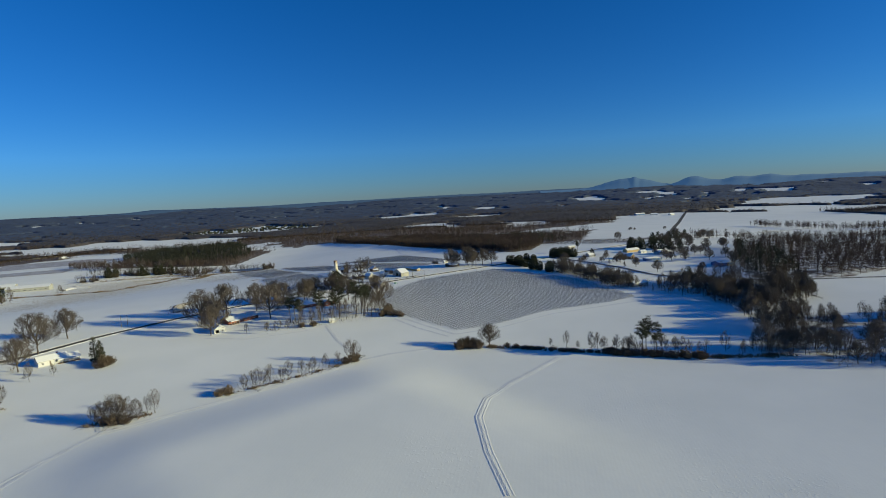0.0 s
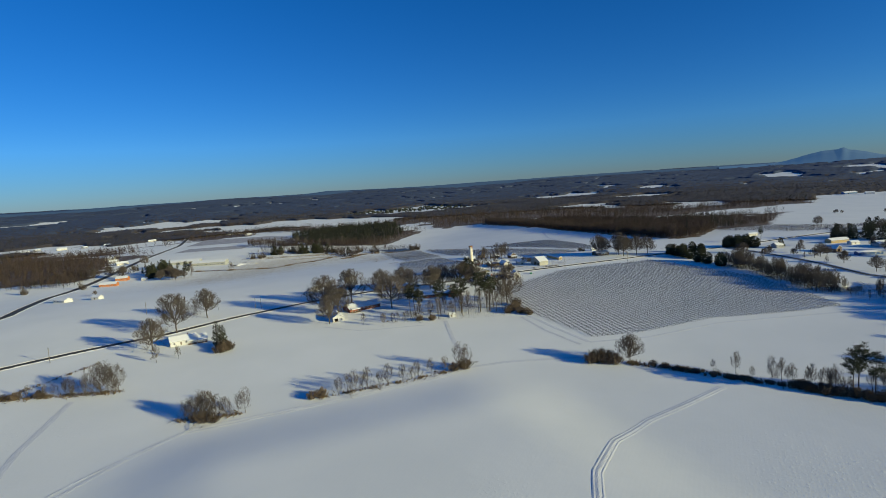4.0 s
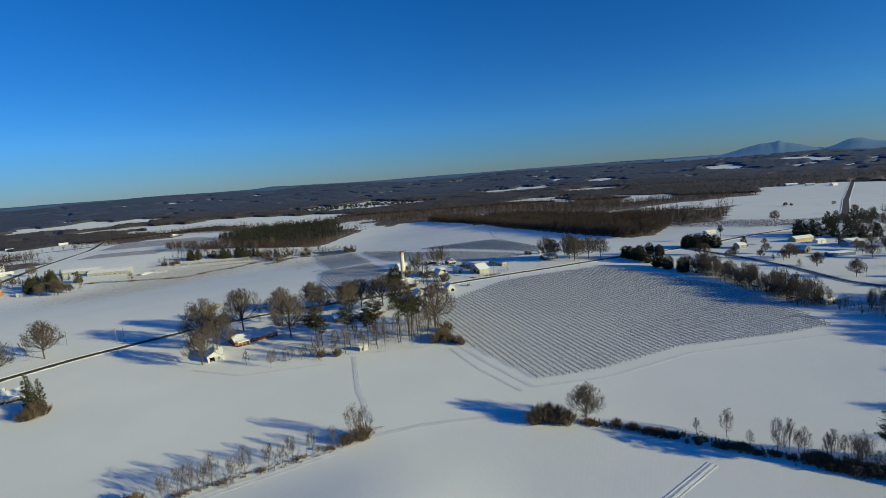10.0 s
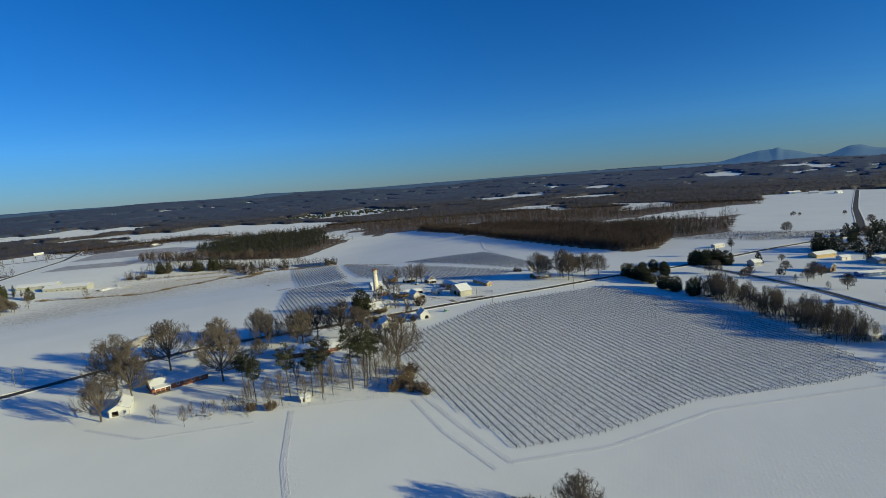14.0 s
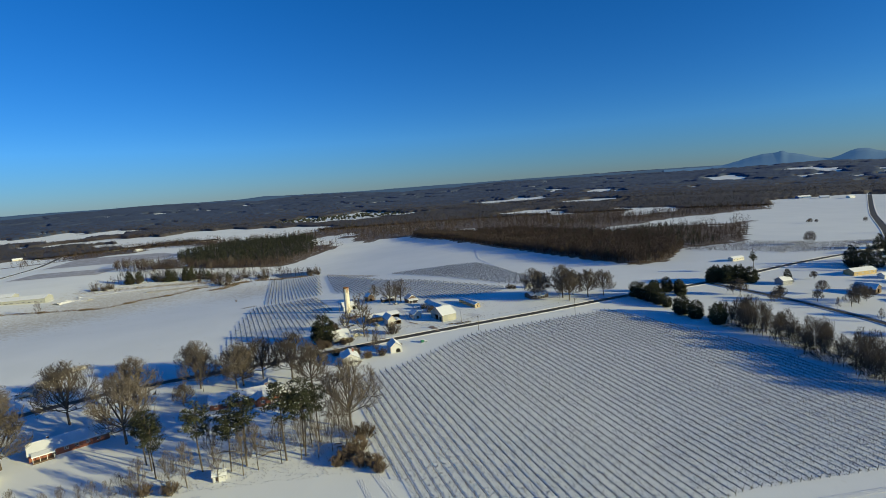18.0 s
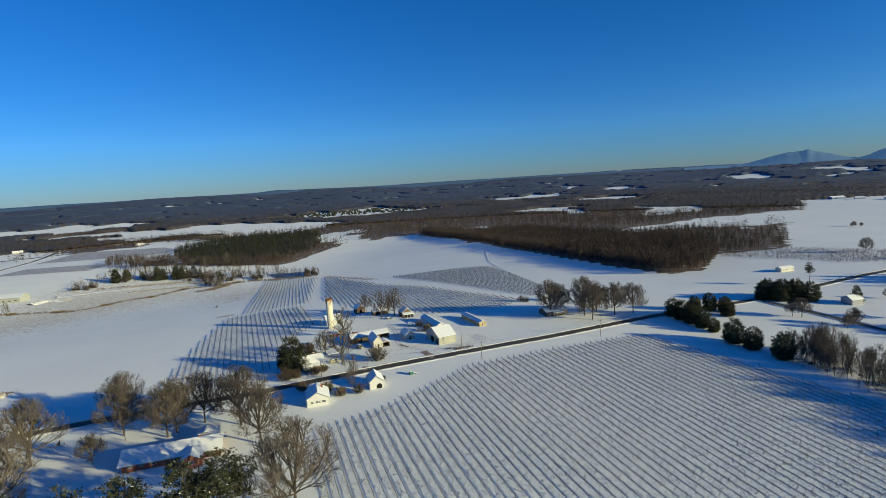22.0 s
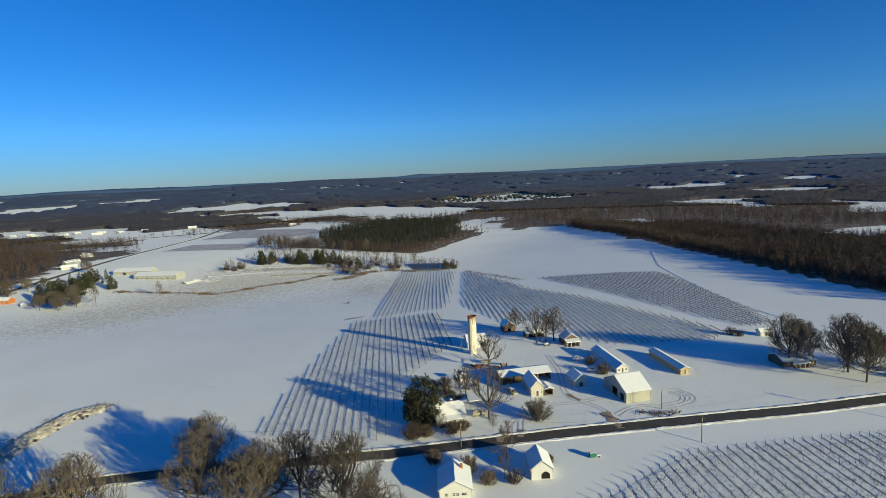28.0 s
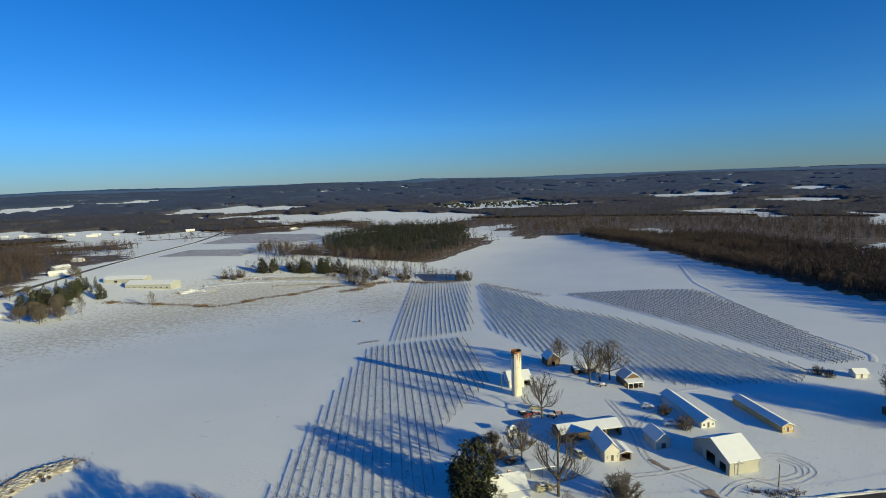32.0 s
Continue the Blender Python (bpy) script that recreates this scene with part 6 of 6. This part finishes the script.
for a, z0, z1, wd in ((-100, 12.5, 17.6, 0.3), (-70, 14.5, 17.6, 0.22), (-120, 15.0, 17.6, 0.35), (-45, 13.6, 17.6, 0.25), (-140, 14.2, 17.6, 0.2), (-20, 15.2, 17.6, 0.3), (-85, 15.6, 17.6, 0.4), (10, 13.8, 17.6, 0.25)):
    c, sn = math.cos(radians(a)), math.sin(radians(a))
    part("rust_streak", Shape().add([(2.055 * c + sn * wd, 2.055 * sn - c * wd, z1), (2.055 * c - sn * wd, 2.055 * sn + c * wd, z1), (2.055 * c - sn * wd * .3, 2.055 * sn + c * wd * .3, z0), (2.055 * c + sn * wd * .3, 2.055 * sn - c * wd * .3, z0)], [(0, 1, 2, 3)]).make("rust_streak", "rust"), silo)
part("chute", Shape().box(-0.45, -2.6, 0, 0.45, -1.95, 17.2).make("chute", "silo"), silo)

# ---- well house, vehicles, poles, yard things ----
wh = thing("well_house", 6.4, 650.5, 24, label="small open well house with a snowy cap", category="shelter")
for x in (-1.2, 1.2):
    for y in (-1.0, 1.0):
        part("post", Shape().box(x - .09, y - .09, -.4, x + .09, y + .09, 2.4).make("post", "trim"), wh)
part("half_wall", Shape().box(-1.2, -1.05, 0, 1.2, -.95, 0.9).make("half_wall", "white"), wh)
part("roof", Shape().add([(-1.6, -1.4, 2.3), (1.6, -1.4, 2.3), (1.6, 1.4, 2.3), (-1.6, 1.4, 2.3), (0, 0, 3.4)], [(0, 3, 2, 1), (0, 1, 4), (1, 2, 4), (2, 3, 4), (3, 0, 4)]).make("roof", "roof_snow"), wh)


def vehicle(name, x, y, turn, paint, label, long=4.8, high=1.75, van=False):
    ob = thing(name, x, y, turn, label=label, category="car")
    w, L = 0.92, long / 2
    prof = [(-L, 0.45), (-L, 1.0), (-L * 0.92, high * 0.62), (-L * (0.9 if van else 0.6), high), (L * (0.35 if van else 0.2), high), (L * 0.55, high * 0.62), (L * 0.97, high * 0.52), (L, 0.75), (L, 0.45)]
    n = len(prof)
    vs = [(px, -w if pz < high * 0.7 else -w * 0.82, pz) for px, pz in prof] + [(px, w if pz < high * 0.7 else w * 0.82, pz) for px, pz in prof]
    fs = [tuple(range(n))[::-1], tuple(range(n, 2 * n))] + [(i, (i + 1) % n, n + (i + 1) % n, n + i) for i in range(n)]
    body = part("body", Shape().add(vs, fs).make("body", paint), ob)
    part("windscreen", Shape().add([(L * .26, -.68, high * .95), (L * .26, .68, high * .95), (L * .54, .78, high * .65), (L * .54, -.78, high * .65)], [(0, 3, 2, 1)]).make("windscreen", "glass"), body)
    for s in (-1, 1):
        part("side_glass", Shape().box(-L * 0.55, s * 0.84 - .02, high * .68, L * .22, s * 0.84 + .02, high * .92).make("side_glass", "glass"), body)
    part("snow_cap", Shape().box(-L * 0.55, -.7, high, L * 0.15, .7, high + .12).make("snow_cap", "roof_snow"), body)
    for wx in (-L * .62, L * .62):
        for s in (-1, 1):
            wheel = part("wheel", Shape().tube((wx, s * .75, .33), (wx, s * .95, .33), .33, .33, 14, True).make("wheel", "rubber"), ob)
            part("rim", Shape().tube((wx, s * .94, .33), (wx, s * .965, .33), .19, .19, 10, True).make("rim", "metal"), wheel)
    return ob


vehicle("parked_car", 51.5, 680.5, 15, "car_white", "white car half buried in snow")
vehicle("parked_van", 58.0, 667.0, 10, "car_white", "white van parked by the greenhouse", 5.0, 2.0, True)
vehicle("parked_van", 20.0, 620.0, 28, "car_tan", "tan van parked beside the farmhouse", 5.0, 2.0, True)
vehicle("parked_truck", 28.6, 640.0, -50, "car_tan", "grey pickup under the shed front", 5.2, 1.8)
vehicle("old_car", 12.0, 672, 10, "car_tan", "rusty car beneath a bare tree", 4.6, 1.5)

tr = thing("tractor", 9.5, 664.5, 20, label="red farm tractor beneath a bare tree", category="tractor")
part("hood", Shape().box(0.1, -.4, .8, 2.0, .4, 1.45).make("hood", "car_red"), tr)
part("seat", Shape().box(-.7, -.3, 1.1, -.2, .3, 1.5).make("seat", "rubber"), tr)
part("fender", Shape().box(-1.1, -.95, 1.2, .1, .95, 1.32).make("fender", "car_red"), tr)
for wx, r in ((-0.6, 0.75), (1.6, 0.42)):
    for s in (-1, 1):
        wheel = part("wheel", Shape().tube((wx, s * .55, r), (wx, s * .95, r), r, r, 16, True).make("wheel", "rubber"), tr)
        part("rim", Shape().tube((wx, s * .94, r), (wx, s * .97, r), r * .55, r * .55, 12, True).make("rim", "car_red"), wheel)

bin_ = thing("waste_bin", 58.4, 599.4, 25, label="dark green wheeled bin standing in snow", category="bin")
part("body", Shape().box(-.8, -.6, .1, .8, .6, 1.5).make("body", "green"), bin_)
part("lid", Shape().box(-.85, -.65, 1.5, .85, .65, 1.62).make("lid", "snow"), bin_)
mow = thing("hand_cart", 60.3, 599.8, 10, label="small white cart beside the bin", category="cart")
part("tray", Shape().box(-.6, -.4, .5, .6, .4, .9).make("tray", "car_white"), mow)
for s in (-.45, .45):
    part("wheel", Shape().tube((0, s - .05, .25), (0, s + .05, .25), .25, .25, 12, True).make("wheel", "rubber"), mow)

cp = thing("carport", 18.0, 628.8, 28, label="low carport with a thick snow roof", category="carport")
part("roof", Shape().box(-4.0, -2.2, 2.2, 4.0, 2.2, 2.35).make("roof", "metal"), cp)
part("snow_layer", Shape().box(-3.95, -2.15, 2.35, 3.95, 2.15, 2.6).make("snow_layer", "roof_snow"), cp)
for x in (-3.8, 0, 3.8):
    for y in (-2, 2):
        part("post", Shape().box(x - .07, y - .07, -.5, x + .07, y + .07, 2.2).make("post", "post"), cp)
wp = thing("wood_pile", 9.0, 632.0, 28, label="brown heap of brush and timber", category="pile")
for i in range(26):
    a = luck.uniform(0, 6.28)
    part("log", Shape().tube((luck.uniform(-2.5, 2.5), luck.uniform(-1.2, 1.2), luck.uniform(0, 1.2)), (luck.uniform(-3, 3), luck.uniform(-1.6, 1.6), luck.uniform(0.2, 1.8)), .12, .1, 5, True).make("log", "shrub"), wp)

for x, y, turn, mat, label in ((12.5, 667.5, 15, "car_red", "red farm implement half buried in snow"), (18.5, 666, -20, "rust", "rusty harrow beneath a bare tree"), (8.0, 667, 40, "brown", "old timber wagon beside the silo"), (20.5, 669.5, 10, "car_red", "red hay rake in the snow"), (36, 700, 30, "grey", "snowed-in trailer by the sheds")):
    im = thing("farm_implement", x, y, turn, label=label, category="farm machine")
    part("frame", Shape().box(-1.6, -.08, .55, 1.6, .08, .7).box(-1.5, -.8, .5, -1.35, .8, .62).box(.9, -.8, .5, 1.05, .8, .62).make("frame", mat), im)
    part("bed", Shape().box(-1.3, -.7, .7, 1.0, .7, 1.15).make("bed", mat), im)
    part("snow_cap", Shape().box(-1.25, -.65, 1.15, .95, .65, 1.26).make("snow_cap", "roof_snow"), im)
    for wx in (-1.4, 1.0):
        for sd in (-.9, .9):
            part("wheel", Shape().tube((wx, sd - .08, .4), (wx, sd + .08, .4), .4, .4, 12, True).make("wheel", "rubber"), im)
for x, y, turn in ((10.5, 641, 10), (13, 645, 60), (6, 637, 120)):
    hp = thing("brush_pile", x, y, turn, label="snow-dusted heap of brush and branches", category="pile")
    for i in range(22):
        part("branch", Shape().tube((luck.uniform(-1.8, 1.8), luck.uniform(-1, 1), luck.uniform(0, .3)), (luck.uniform(-2.2, 2.2), luck.uniform(-1.4, 1.4), luck.uniform(.5, 1.7)), .09, .04, 4).make("branch", "bark"), hp)


def pole(x, y, tall, turn, arm=True):
    ob = thing("utility_pole", x, y, turn, label="wooden utility pole with a crossarm beside the road", category="utility pole", group="utility poles")
    part("shaft", Shape().tube((0, 0, -0.6), (0, 0, tall), 0.16, 0.11, 8, True).make("shaft", "post"), ob)
    if arm:
        part("crossarm", Shape().box(-1.2, -.06, tall - .75, 1.2, .06, tall - .6).make("crossarm", "post"), ob)
        for x0 in (-1.1, 0.0, 1.1):
            part("insulator", Shape().tube((x0, 0, tall - .6), (x0, 0, tall - .42), .06, .05, 6, True).make("insulator", "grey"), ob)
        part("transformer", Shape().tube((0.25, -.2, tall - 2.0), (0.25, -.2, tall - 1.2), .2, .2, 10, True).make("transformer", "grey"), ob)
    return ob


POLES = [(90.2, 613.5, 8.8), (19, 598, 9), (152, 640, 9), (205, 668, 9), (-158, 516, 9), (-154, 517, 9), (-242, 509, 10), (-188, 516, 9), (-229, 401, 9), (-60, 579, 9), (288, 706, 9)]
for x, y, h in POLES:
    pole(x, y, h, 114)
for x, y, h in ((81.1, 634.5, 6.5), (320, 552, 9), (-4, 691, 7)):
    pole(x, y, h, 30, False)


def wire(a, b, za, zb):
    pts = []
    for i in range(13):
        f = i / 12
        pts.append(Vector((a[0] + (b[0] - a[0]) * f, a[1] + (b[1] - a[1]) * f, za + (zb - za) * f - 1.1 * 4 * f * (1 - f))))
    s = Shape()
    for p, q in zip(pts, pts[1:]):
        s.tube(p, q, 0.02, 0.02, 3)
    tagged(new("power_line", s.make("power_line", "rubber")), "thin black overhead cable between poles", "cable")


for i, j in ((0, 1), (0, 2), (2, 3), (1, 9)):
    (xa, ya, ha), (xb, yb, hb) = POLES[i], POLES[j]
    wire((xa, ya), (xb, yb), z_at(xa, ya) + ha - .4, z_at(xb, yb) + hb - .4)
